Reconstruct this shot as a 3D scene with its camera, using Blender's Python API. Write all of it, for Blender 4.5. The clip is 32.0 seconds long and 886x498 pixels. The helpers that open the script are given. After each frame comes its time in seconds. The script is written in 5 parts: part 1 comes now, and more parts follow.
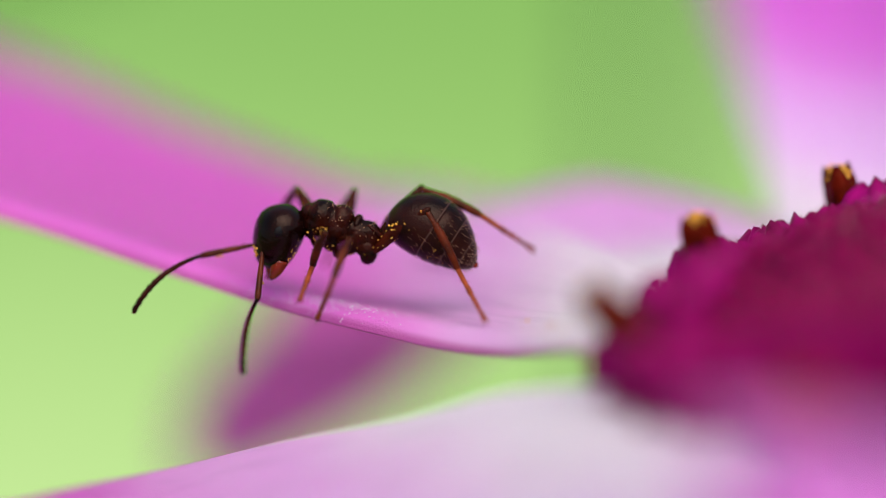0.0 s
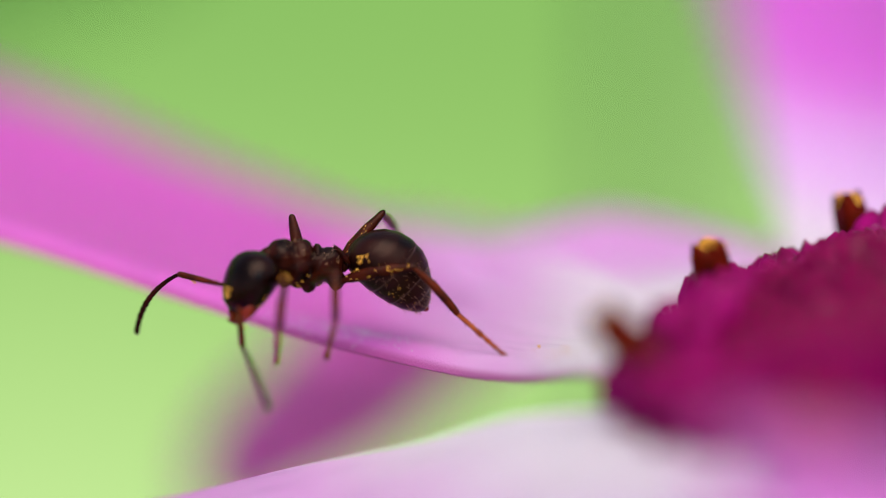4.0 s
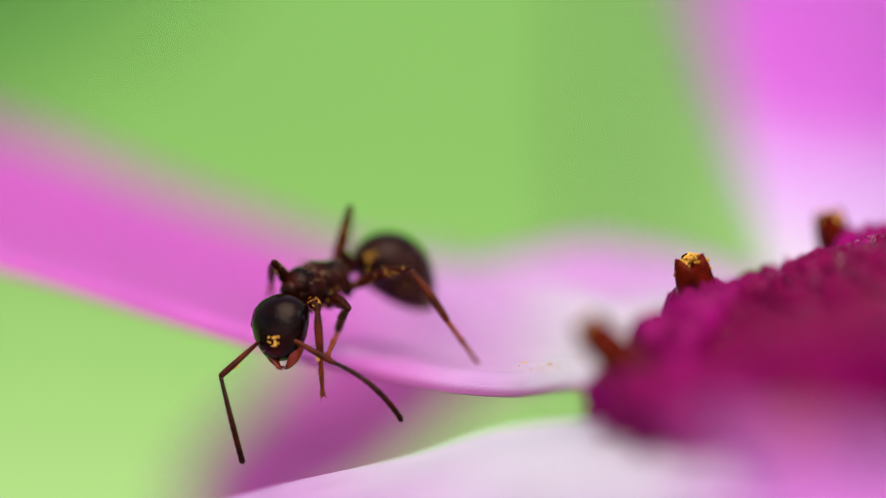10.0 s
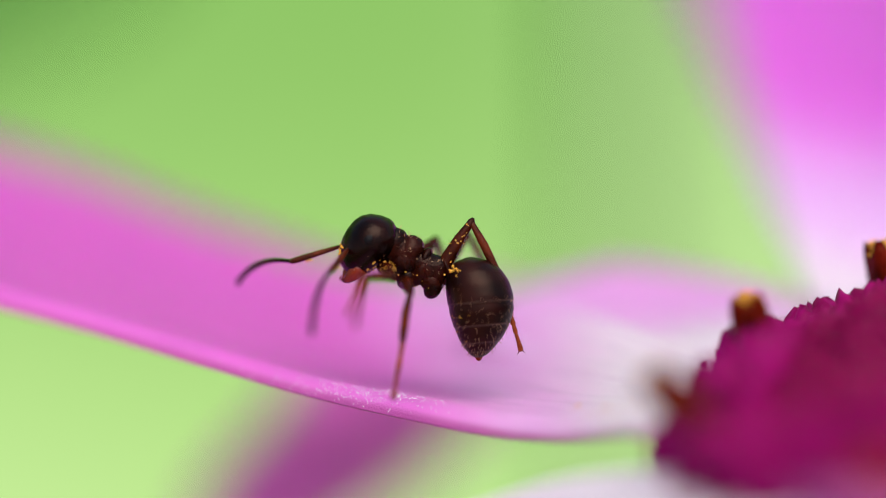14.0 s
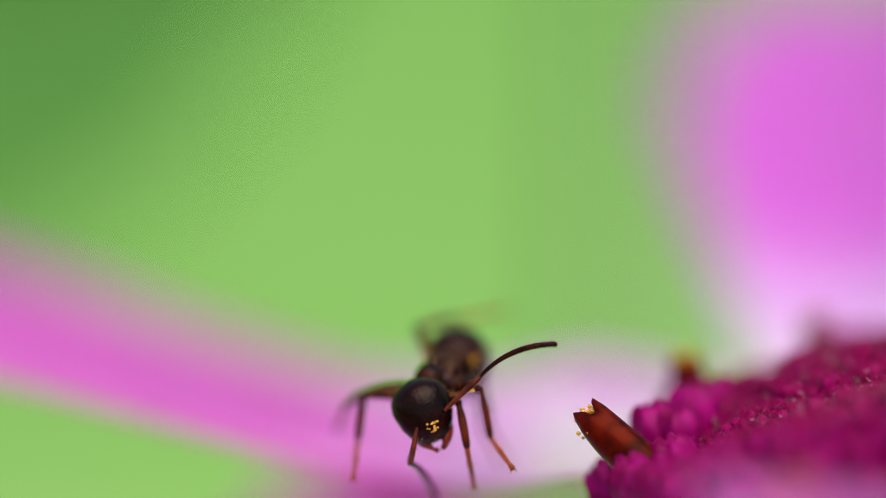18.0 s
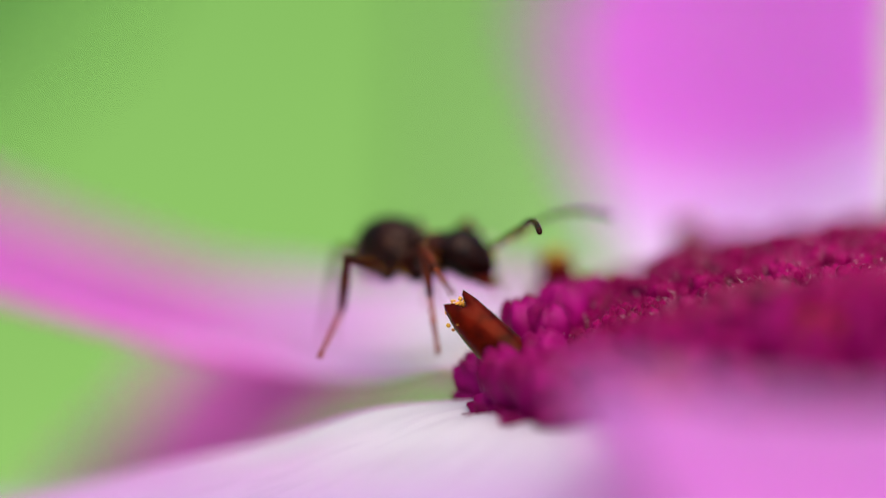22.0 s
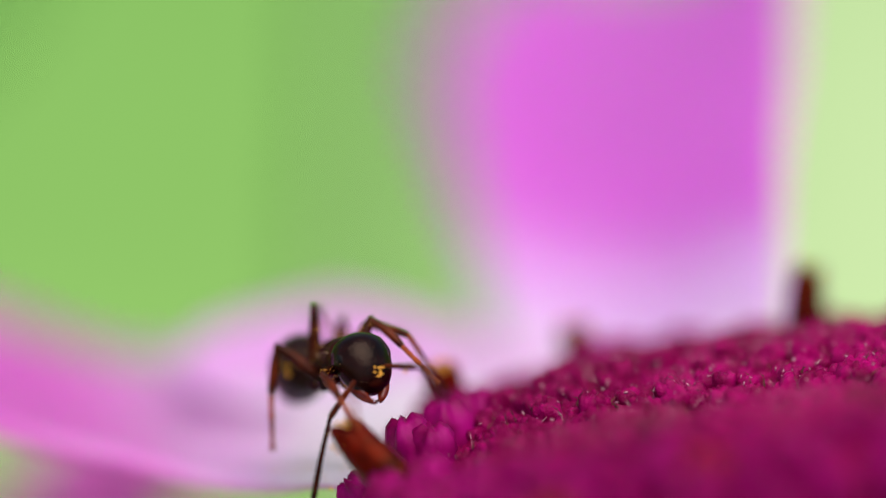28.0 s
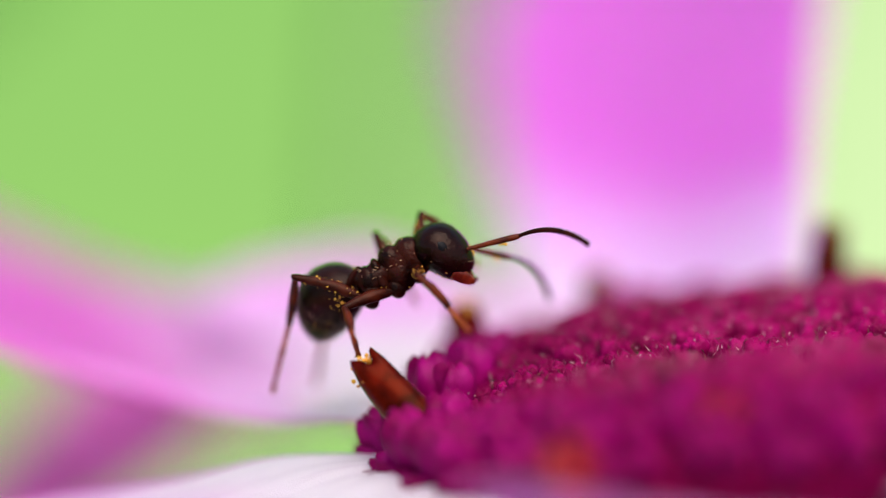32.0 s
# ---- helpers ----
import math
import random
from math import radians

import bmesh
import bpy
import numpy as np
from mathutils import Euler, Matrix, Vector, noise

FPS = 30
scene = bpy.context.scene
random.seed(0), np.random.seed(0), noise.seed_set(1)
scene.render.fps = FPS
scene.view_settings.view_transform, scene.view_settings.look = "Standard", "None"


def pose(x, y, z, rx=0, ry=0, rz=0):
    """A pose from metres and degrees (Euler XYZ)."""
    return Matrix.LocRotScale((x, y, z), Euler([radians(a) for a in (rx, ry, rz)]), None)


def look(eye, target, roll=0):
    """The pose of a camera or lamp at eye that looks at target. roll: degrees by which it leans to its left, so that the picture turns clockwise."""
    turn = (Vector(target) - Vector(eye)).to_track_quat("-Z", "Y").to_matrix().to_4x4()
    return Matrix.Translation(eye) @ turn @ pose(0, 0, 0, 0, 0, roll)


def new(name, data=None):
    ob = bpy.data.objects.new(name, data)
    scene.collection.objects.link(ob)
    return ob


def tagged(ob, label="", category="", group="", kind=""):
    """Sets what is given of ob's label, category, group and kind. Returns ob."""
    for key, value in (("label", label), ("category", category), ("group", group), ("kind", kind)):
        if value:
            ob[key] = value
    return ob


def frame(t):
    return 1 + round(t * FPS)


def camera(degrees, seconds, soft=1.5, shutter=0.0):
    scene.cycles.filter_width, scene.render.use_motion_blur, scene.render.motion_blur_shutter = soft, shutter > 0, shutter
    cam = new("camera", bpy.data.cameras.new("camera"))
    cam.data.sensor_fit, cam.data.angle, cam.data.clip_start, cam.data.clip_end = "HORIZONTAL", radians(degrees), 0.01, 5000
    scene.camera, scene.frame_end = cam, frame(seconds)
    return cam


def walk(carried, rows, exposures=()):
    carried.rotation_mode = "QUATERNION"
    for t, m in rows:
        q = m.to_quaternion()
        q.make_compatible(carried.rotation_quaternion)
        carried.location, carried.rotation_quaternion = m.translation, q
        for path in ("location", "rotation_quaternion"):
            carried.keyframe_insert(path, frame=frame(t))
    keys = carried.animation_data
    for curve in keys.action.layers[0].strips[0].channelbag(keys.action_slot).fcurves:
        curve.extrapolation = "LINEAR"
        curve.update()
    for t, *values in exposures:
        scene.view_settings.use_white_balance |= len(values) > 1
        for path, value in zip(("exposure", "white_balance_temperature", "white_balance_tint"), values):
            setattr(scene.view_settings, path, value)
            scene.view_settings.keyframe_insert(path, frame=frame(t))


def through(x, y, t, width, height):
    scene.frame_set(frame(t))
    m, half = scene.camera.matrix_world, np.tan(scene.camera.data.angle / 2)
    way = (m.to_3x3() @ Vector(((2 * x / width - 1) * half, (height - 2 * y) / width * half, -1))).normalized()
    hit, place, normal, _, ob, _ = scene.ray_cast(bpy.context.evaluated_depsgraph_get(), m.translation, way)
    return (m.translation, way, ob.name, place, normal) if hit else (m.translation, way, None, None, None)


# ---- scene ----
MM = 0.001
FOCUS = 100 * MM


def mm(x, y, z):
    return Vector((x, y, z)) * MM


def shot(turn, dip, lean, x, y, z):
    """A hand-held close-up view: the point in focus (in millimetres) and the way the lens is turned, dipped and leaned."""
    a, e = radians(turn), radians(dip)
    way = Vector((math.sin(a) * math.cos(e), math.cos(a) * math.cos(e), -math.sin(e)))
    return look(mm(x, y, z) - FOCUS * way, mm(x, y, z), lean)


# camera: a macro lens with a shallow depth of field, held by hand
cam = camera(8.0, 32.0, 0.8)
cam.data.dof.use_dof = True
cam.data.dof.focus_distance = FOCUS
cam.data.dof.aperture_fstop = 22
cam.data.dof.aperture_blades = 0
walk(cam, [
    (0, shot(-1.12, 19.16, -0.46, -2.212, 5.184, -1.171)),
    (0.5, shot(-1.03, 19.03, -0.51, -2.476, 5.206, -0.936)),
    (1, shot(-1.05, 18.84, -0.56, -2.464, 5.243, -0.905)),
    (1.5, shot(-1.29, 18.70, -0.44, -2.522, 5.134, -0.697)),
    (2, shot(-1.13, 18.69, -0.44, -2.472, 4.992, -0.805)),
    (2.5, shot(-1.10, 18.56, -0.39, -2.450, 5.029, -0.570)),
    (3, shot(-0.99, 18.40, -0.38, -2.340, 4.923, -0.590)),
    (3.5, shot(-1.08, 18.50, -0.42, -2.375, 4.976, -0.602)),
    (5.5, shot(-1.29, 17.79, -0.48, -2.341, 4.683, -0.810)),
    (6, shot(-1.13, 17.60, -0.50, -2.172, 4.583, -0.749)),
    (6.5, shot(-1.30, 17.41, -0.49, -1.925, 4.391, -0.774)),
    (7, shot(-1.49, 17.11, -0.49, -2.107, 4.250, -0.511)),
    (7.5, shot(-1.58, 16.96, -0.50, -2.062, 4.187, -0.470)),
    (8, shot(-1.47, 17.04, -0.72, -2.324, 4.217, -0.247)),
    (8.5, shot(-1.37, 17.40, -0.97, -2.480, 4.472, -0.197)),
    (9, shot(-1.16, 17.13, -1.04, -2.360, 4.695, -0.178)),
    (9.5, shot(-1.14, 17.10, -0.85, -2.234, 4.405, -0.100)),
    (10, shot(-0.99, 17.06, -0.75, -2.141, 4.174, -0.107)),
    (10.5, shot(-0.85, 16.98, -0.92, -2.134, 4.383, -0.192)),
    (11, shot(-0.76, 16.93, -1.15, -2.242, 4.667, -0.132)),
    (11.5, shot(-0.63, 16.82, -1.15, -2.243, 4.738, 0.021)),
    (12, shot(-0.27, 16.92, -1.32, -2.173, 4.998, -0.335)),
    (12.5, shot(0.01, 17.35, -1.23, -2.392, 5.319, 0.155)),
    (13, shot(0.69, 18.40, -1.39, -2.845, 5.772, 0.247)),
    (13.5, shot(0.70, 18.61, -1.46, -2.990, 5.886, 0.114)),
    (15.5, shot(1.50, 18.59, -1.52, -2.409, 5.981, -0.318)),
    (16, shot(1.18, 18.25, -1.36, -2.364, 5.910, -0.379)),
    (16.5, shot(0.65, 16.62, -1.30, -1.460, 4.883, -0.673)),
    (17, shot(0.54, 15.19, -1.43, -1.420, 3.850, -0.118)),
    (17.5, shot(0.06, 14.86, -1.43, -1.239, 2.051, 0.619)),
    (18, shot(-0.51, 14.19, -1.23, -2.139, 0.462, 2.562)),
    (18.5, shot(-0.59, 14.03, -0.98, -0.977, 0.344, 1.358)),
    (19, shot(-0.35, 14.04, -0.90, -1.197, 0.490, 1.000)),
    (19.5, shot(-0.09, 14.33, -0.47, -0.213, 0.226, 0.828)),
    (20, shot(0.25, 13.98, 0.04, -0.576, 0.055, 1.547)),
    (20.5, shot(0.75, 14.09, 0.26, -0.642, 0.323, 1.216)),
    (21, shot(1.33, 14.28, 0.48, -0.521, 0.661, 0.456)),
    (21.5, shot(1.39, 14.26, 0.70, 0.106, 0.381, 0.506)),
    (22, shot(1.11, 14.38, 0.90, -0.153, 0.302, 0.793)),
    (22.5, shot(1.48, 14.41, 1.20, -0.261, 1.571, -0.217)),
    (23, shot(1.98, 14.96, 1.47, -0.510, 2.539, -0.272)),
    (23.5, shot(2.54, 14.96, 0.75, 0.297, 3.266, -0.790)),
    (24, shot(1.95, 15.88, -0.11, 0.927, 3.523, -0.925)),
    (24.5, shot(-0.93, 18.43, -0.27, 0.134, 5.005, 0.026)),
    (25, shot(-1.12, 19.61, -0.23, 0.425, 5.777, -0.456)),
    (25.5, shot(0.93, 18.90, -0.23, 1.056, 4.508, 0.750)),
    (26, shot(1.33, 16.75, 0.30, 1.315, 2.003, 3.024)),
    (26.5, shot(1.72, 16.13, 0.52, 1.711, 1.921, 2.512)),
    (28.5, shot(2.01, 16.15, 1.88, 1.296, 1.375, 2.328)),
    (29, shot(1.86, 15.70, 2.30, 1.418, 1.132, 2.524)),
    (29.5, shot(2.47, 15.86, 3.15, 0.981, 2.730, 2.182)),
    (30, shot(3.10, 16.41, 3.81, 0.499, 4.057, 0.693)),
    (30.5, shot(2.68, 16.17, 3.43, 1.229, 2.338, 0.515)),
    (31, shot(2.06, 15.54, 3.03, 1.467, 0.598, 1.633)),
    (31.5, shot(1.86, 15.90, 3.40, 1.311, 0.451, 1.853)),
    (32, shot(1.99, 16.27, 3.65, 1.242, 0.701, 1.669)),
], exposures=[(0, 0.26), (4.5, 0.32), (8, 0.38), (24.2, 0.38), (25, 0.3), (26, 0.4), (30.3, 0.3), (31.0, 0.5), (32.0, 0.57)])

# world and light: bright hazy day
world = bpy.data.worlds.new("world")
scene.world = world
world.use_nodes = True
wn = world.node_tree
sky = wn.nodes.new("ShaderNodeTexSky")
sky.sky_type, sky.sun_disc = "NISHITA", False
sky.sun_elevation, sky.sun_rotation = radians(66), radians(164)
sky.air_density, sky.dust_density = 1.0, 2.5
wn.links.new(sky.outputs[0], wn.nodes["Background"].inputs[0])
wn.nodes["Background"].inputs[1].default_value = 0.17
sun = new("sun", bpy.data.lights.new("sun", "SUN"))
sun.data.energy, sun.data.angle, sun.data.color = 2.5, radians(65), (1.0, 0.95, 0.88)
sun.matrix_world = look((0.12, -0.42, 1.0), (0, 0, 0))


# materials
def material(name, rough=0.5):
    m = bpy.data.materials.new(name)
    m.use_nodes = True
    return m, m.node_tree, m.node_tree.nodes["Principled BSDF"]


def node(tree, kind, **sets):
    n = tree.nodes.new(kind)
    for k, v in sets.items():
        n.inputs[k.replace("_", " ")].default_value = v
    return n


def ramp(tree, fac, stops, smooth=True):
    r = tree.nodes.new("ShaderNodeValToRGB")
    r.color_ramp.interpolation = "EASE" if smooth else "LINEAR"
    e = r.color_ramp.elements
    while len(e) < len(stops):
        e.new(0.5)
    for el, (p, c) in zip(e, stops):
        el.position, el.color = p, (*c, 1)
    tree.links.new(fac, r.inputs[0])
    return r.outputs[0]


def grain(tree, scale, detail=3.0, vec=None):
    n = node(tree, "ShaderNodeTexNoise", Scale=scale, Detail=detail)
    if vec is None:
        c = tree.nodes.new("ShaderNodeTexCoord")
        vec = c.outputs["Object"]
    tree.links.new(vec, n.inputs["Vector"])
    return n.outputs["Fac"]


def mixed(tree, a, b, fac, mode="MIX"):
    n = tree.nodes.new("ShaderNodeMix")
    n.data_type, n.blend_type = "RGBA", mode
    for sock, v in ((n.inputs[0], fac), (n.inputs[6], a), (n.inputs[7], b)):
        if isinstance(v, bpy.types.NodeSocket):
            tree.links.new(v, sock)
        elif isinstance(v, tuple):
            sock.default_value = (*v, 1)
        else:
            sock.default_value = v
    return n.outputs[2]


def bump(tree, bsdf, height, strength, distance):
    b = node(tree, "ShaderNodeBump", Strength=strength, Distance=distance)
    tree.links.new(height, b.inputs["Height"])
    tree.links.new(b.outputs[0], bsdf.inputs["Normal"])
    return b.outputs[0]


def petal_material(name, base, mid, tip, reach=(0.0, 0.2, 0.5), back=0.4, margin=0.0):
    """Satin petal: pale at its claw, coloured outwards, with fine veins; light passes through it."""
    m, t, b = material(name)
    at = t.nodes.new("ShaderNodeAttribute")
    at.attribute_name = "along"
    mp = node(t, "ShaderNodeMapRange")
    mp.inputs[1].default_value, mp.inputs[2].default_value = 0.0, 25.0
    t.links.new(at.outputs["Fac"], mp.inputs[0])
    wob = node(t, "ShaderNodeMath")
    wob.operation = "MULTIPLY_ADD"
    t.links.new(grain(t, 350.0), wob.inputs[0])
    wob.inputs[1].default_value = 0.08
    wob2 = node(t, "ShaderNodeMath")
    wob2.operation = "SUBTRACT"
    t.links.new(mp.outputs[0], wob.inputs[2])
    t.links.new(wob.outputs[0], wob2.inputs[0])
    wob2.inputs[1].default_value = 0.04
    col = ramp(t, wob2.outputs[0], [(reach[0], base), (reach[1], mid), (reach[2], tip)])
    ac = t.nodes.new("ShaderNodeAttribute")
    ac.attribute_name = "across"
    comb = t.nodes.new("ShaderNodeCombineXYZ")
    t.links.new(ac.outputs["Fac"], comb.inputs[0])
    sc = node(t, "ShaderNodeMath")
    sc.operation = "MULTIPLY"
    t.links.new(at.outputs["Fac"], sc.inputs[0])
    sc.inputs[1].default_value = 0.02
    t.links.new(sc.outputs[0], comb.inputs[1])
    veins = grain(t, 26.0, 2.0, comb.outputs[0])
    col = mixed(t, col, (0.62, 0.5, 0.62), veins_fac(t, veins), "MULTIPLY")
    # pale margin, with the highlight of the lit lip painted into it
    if margin:
        pale = node(t, "ShaderNodeMapRange")
        pale.inputs[1].default_value, pale.inputs[2].default_value = 0.0, 0.07
        pale.inputs[3].default_value, pale.inputs[4].default_value = margin, 0.0
        t.links.new(ac.outputs["Fac"], pale.inputs[0])
        col = mixed(t, col, base, pale.outputs[0])
        rim = node(t, "ShaderNodeMapRange")
        rim.inputs[1].default_value, rim.inputs[2].default_value = 0.004, 0.012
        rim.inputs[3].default_value, rim.inputs[4].default_value = 0.75, 0.0
        t.links.new(ac.outputs["Fac"], rim.inputs[0])
        col = mixed(t, col, (0.5, 0.06, 0.32), rim.outputs[0])
    cells = t.nodes.new("ShaderNodeTexVoronoi")
    co = t.nodes.new("ShaderNodeTexCoord")
    t.links.new(co.outputs["Object"], cells.inputs["Vector"])
    cells.inputs["Scale"].default_value = 30000.0
    bump(t, b, cells.outputs["Distance"], 0.8, 0.00002)
    t.links.new(col, b.inputs["Base Color"])
    b.inputs["Roughness"].default_value = 0.33
    b.inputs["Sheen Weight"].default_value = 0.15
    tr = t.nodes.new("ShaderNodeBsdfTranslucent")
    t.links.new(col, tr.inputs[0])
    mix = t.nodes.new("ShaderNodeMixShader")
    mix.inputs[0].default_value = back
    t.links.new(b.outputs[0], mix.inputs[1])
    t.links.new(tr.outputs[0], mix.inputs[2])
    t.links.new(mix.outputs[0], t.nodes["Material Output"].inputs[0])
    return m


def veins_fac(t, v):
    n = node(t, "ShaderNodeMapRange")
    n.inputs[1].default_value, n.inputs[2].default_value = 0.5, 0.75
    n.inputs[3].default_value, n.inputs[4].default_value = 0.0, 0.3
    t.links.new(v, n.inputs[0])
    return n.outputs[0]


def body_material(name, a, b_col, rough, scale, bumpy=0.5, gloss=0.5, depth=0.00001, through=0.0, dry=None, sheen=(1.0, 1.0, 1.0)):
    """Two-tone organic surface with fine grain."""
    m, t, b = material(name)
    f = grain(t, scale, 4.0)
    col = ramp(t, f, [(0.3, a), (0.7, b_col)])
    if dry:
        n = node(t, "ShaderNodeMapRange")
        n.inputs[1].default_value, n.inputs[2].default_value = 0.55, 0.8
        t.links.new(grain(t, dry[1], 3.0), n.inputs[0])
        col = mixed(t, col, dry[0], n.outputs[0])
    t.links.new(col, b.inputs["Base Color"])
    fine = grain(t, scale * 7, 2.0)
    bump(t, b, fine, bumpy, depth)
    b.inputs["Roughness"].default_value = rough
    b.inputs["Specular IOR Level"].default_value = gloss
    b.inputs["Specular Tint"].default_value = (*sheen, 1)
    if through:
        tr = t.nodes.new("ShaderNodeBsdfTranslucent")
        t.links.new(col, tr.inputs[0])
        mix = t.nodes.new("ShaderNodeMixShader")
        mix.inputs[0].default_value = through
        t.links.new(b.outputs[0], mix.inputs[1])
        t.links.new(tr.outputs[0], mix.inputs[2])
        t.links.new(mix.outputs[0], t.nodes["Material Output"].inputs[0])
    return m


WHITE, LILAC = (0.91, 0.81, 0.86), (0.87, 0.47, 0.82)
petal_pink = petal_material("petal_pink", WHITE, LILAC, (0.83, 0.14, 0.69), (0.12, 0.29, 0.46), 0.5, 0.08)
petal_bright = petal_material("petal_bright", WHITE, (0.9, 0.53, 0.92), (0.9, 0.14, 0.84), (0.1, 0.24, 0.41), 0.4)
petal_pale = petal_material("petal_pale", (0.89, 0.78, 0.85), (0.86, 0.45, 0.82), (0.76, 0.13, 0.66), (0.08, 0.24, 0.5), 0.45)
petal_front = petal_material("petal_front", (0.85, 0.6, 0.78), (0.86, 0.44, 0.82), (0.8, 0.22, 0.72), (0.0, 0.2, 0.45), 0.5)
petal_lilac = petal_material("petal_lilac", (0.86, 0.78, 0.86), (0.84, 0.62, 0.85), (0.82, 0.42, 0.84), (0.1, 0.35, 0.7), 0.5)
petal_under = petal_material("petal_under", (0.92, 0.75, 0.9), (0.97, 0.3, 0.86), (0.97, 0.22, 0.82), (0.0, 0.15, 0.3), 0.4)
disc_red = body_material("disc_red", (0.09, 0.0005, 0.016), (0.2, 0.001, 0.05), 0.5, 1800, 0.8, 0.03, 0.00002)
disc_wet = body_material("disc_wet", (0.12, 0.0005, 0.028), (0.28, 0.0013, 0.085), 0.3, 2600, 1.0, 0.05, 0.00003, 0.0, ((0.1, 0.012, 0.022), 600))
floret_magenta = body_material("floret_magenta", (0.18, 0.0008, 0.055), (0.4, 0.003, 0.17), 0.4, 2500, 0.5, 0.08, 0.00001, 0.28)
anther_red = body_material("anther_red", (0.022, 0.0008, 0.0005), (0.105, 0.005, 0.0016), 0.22, 3000, 0.4, 0.09, 0.00001, 0.12, None, (1.0, 0.4, 0.2))
anther_orange = body_material("anther_orange", (0.15, 0.004, 0.012), (0.29, 0.016, 0.022), 0.4, 3000, 0.4, 0.1, 0.00001, 0.1)
pollen_gold = body_material("pollen_gold", (0.55, 0.2, 0.01), (0.8, 0.42, 0.03), 0.6, 9000)
grain_glint = body_material("grain_glint", (0.3, 0.1, 0.15), (0.45, 0.22, 0.25), 0.12, 5000, 0.3, 0.8)
petal_glint = body_material("petal_glint", (0.88, 0.55, 0.85), (0.95, 0.82, 0.92), 0.12, 5000, 0.3, 0.9)
style_dry = body_material("style_dry", (0.03, 0.004, 0.004), (0.13, 0.04, 0.025), 0.5, 4000, 0.5, 0.2)
green_sepal = body_material("green_sepal", (0.05, 0.12, 0.02), (0.09, 0.18, 0.03), 0.5, 900)


# builders
def part(name, bm, mat, parent, label="", smooth=True):
    me = bpy.data.meshes.new(name)
    bm.to_mesh(me)
    bm.free()
    if smooth:
        me.polygons.foreach_set("use_smooth", [True] * len(me.polygons))
    me.materials.append(mat)
    ob = new(name, me)
    ob.parent = parent
    if label:
        ob["label"] = label
    return ob


def rings(bm, loops, cap=True):
    """Joins rings of equally many points to a tube, closed at both ends."""
    vs = [[bm.verts.new(p) for p in ring] for ring in loops]
    n = len(vs[0])
    for a, b in zip(vs, vs[1:]):
        for i in range(n):
            bm.faces.new((a[i], a[(i + 1) % n], b[(i + 1) % n], b[i]))
    if cap:
        bm.faces.new(vs[0][::-1])
        bm.faces.new(vs[-1])
    return vs


def lathe(bm, profile, n=20, wide=1.0, tall=1.0, arch=None):
    """Body of revolution along x, in millimetres: profile rows (x, radius), flattened by wide (y) and tall (z), bent by arch."""
    loops = []
    for x, r in profile:
        z0 = arch(x) if arch else 0.0
        loops.append([mm(x, wide * r * math.cos(2 * math.pi * i / n), z0 + tall * r * math.sin(2 * math.pi * i / n)) for i in range(n)])
    rings(bm, loops)


def spline(pts, u):
    """Catmull-Rom through the points, u from 0 to 1."""
    k = u * (len(pts) - 1)
    i = min(int(k), len(pts) - 2)
    f = k - i
    p = [Vector(pts[max(0, min(len(pts) - 1, j))]) for j in (i - 1, i, i + 1, i + 2)]
    return 0.5 * ((2 * p[1]) + (p[2] - p[0]) * f + (2 * p[0] - 5 * p[1] + 4 * p[2] - p[3]) * f * f + (3 * p[1] - p[0] - 3 * p[2] + p[3]) * f ** 3)


GRIDS = {}


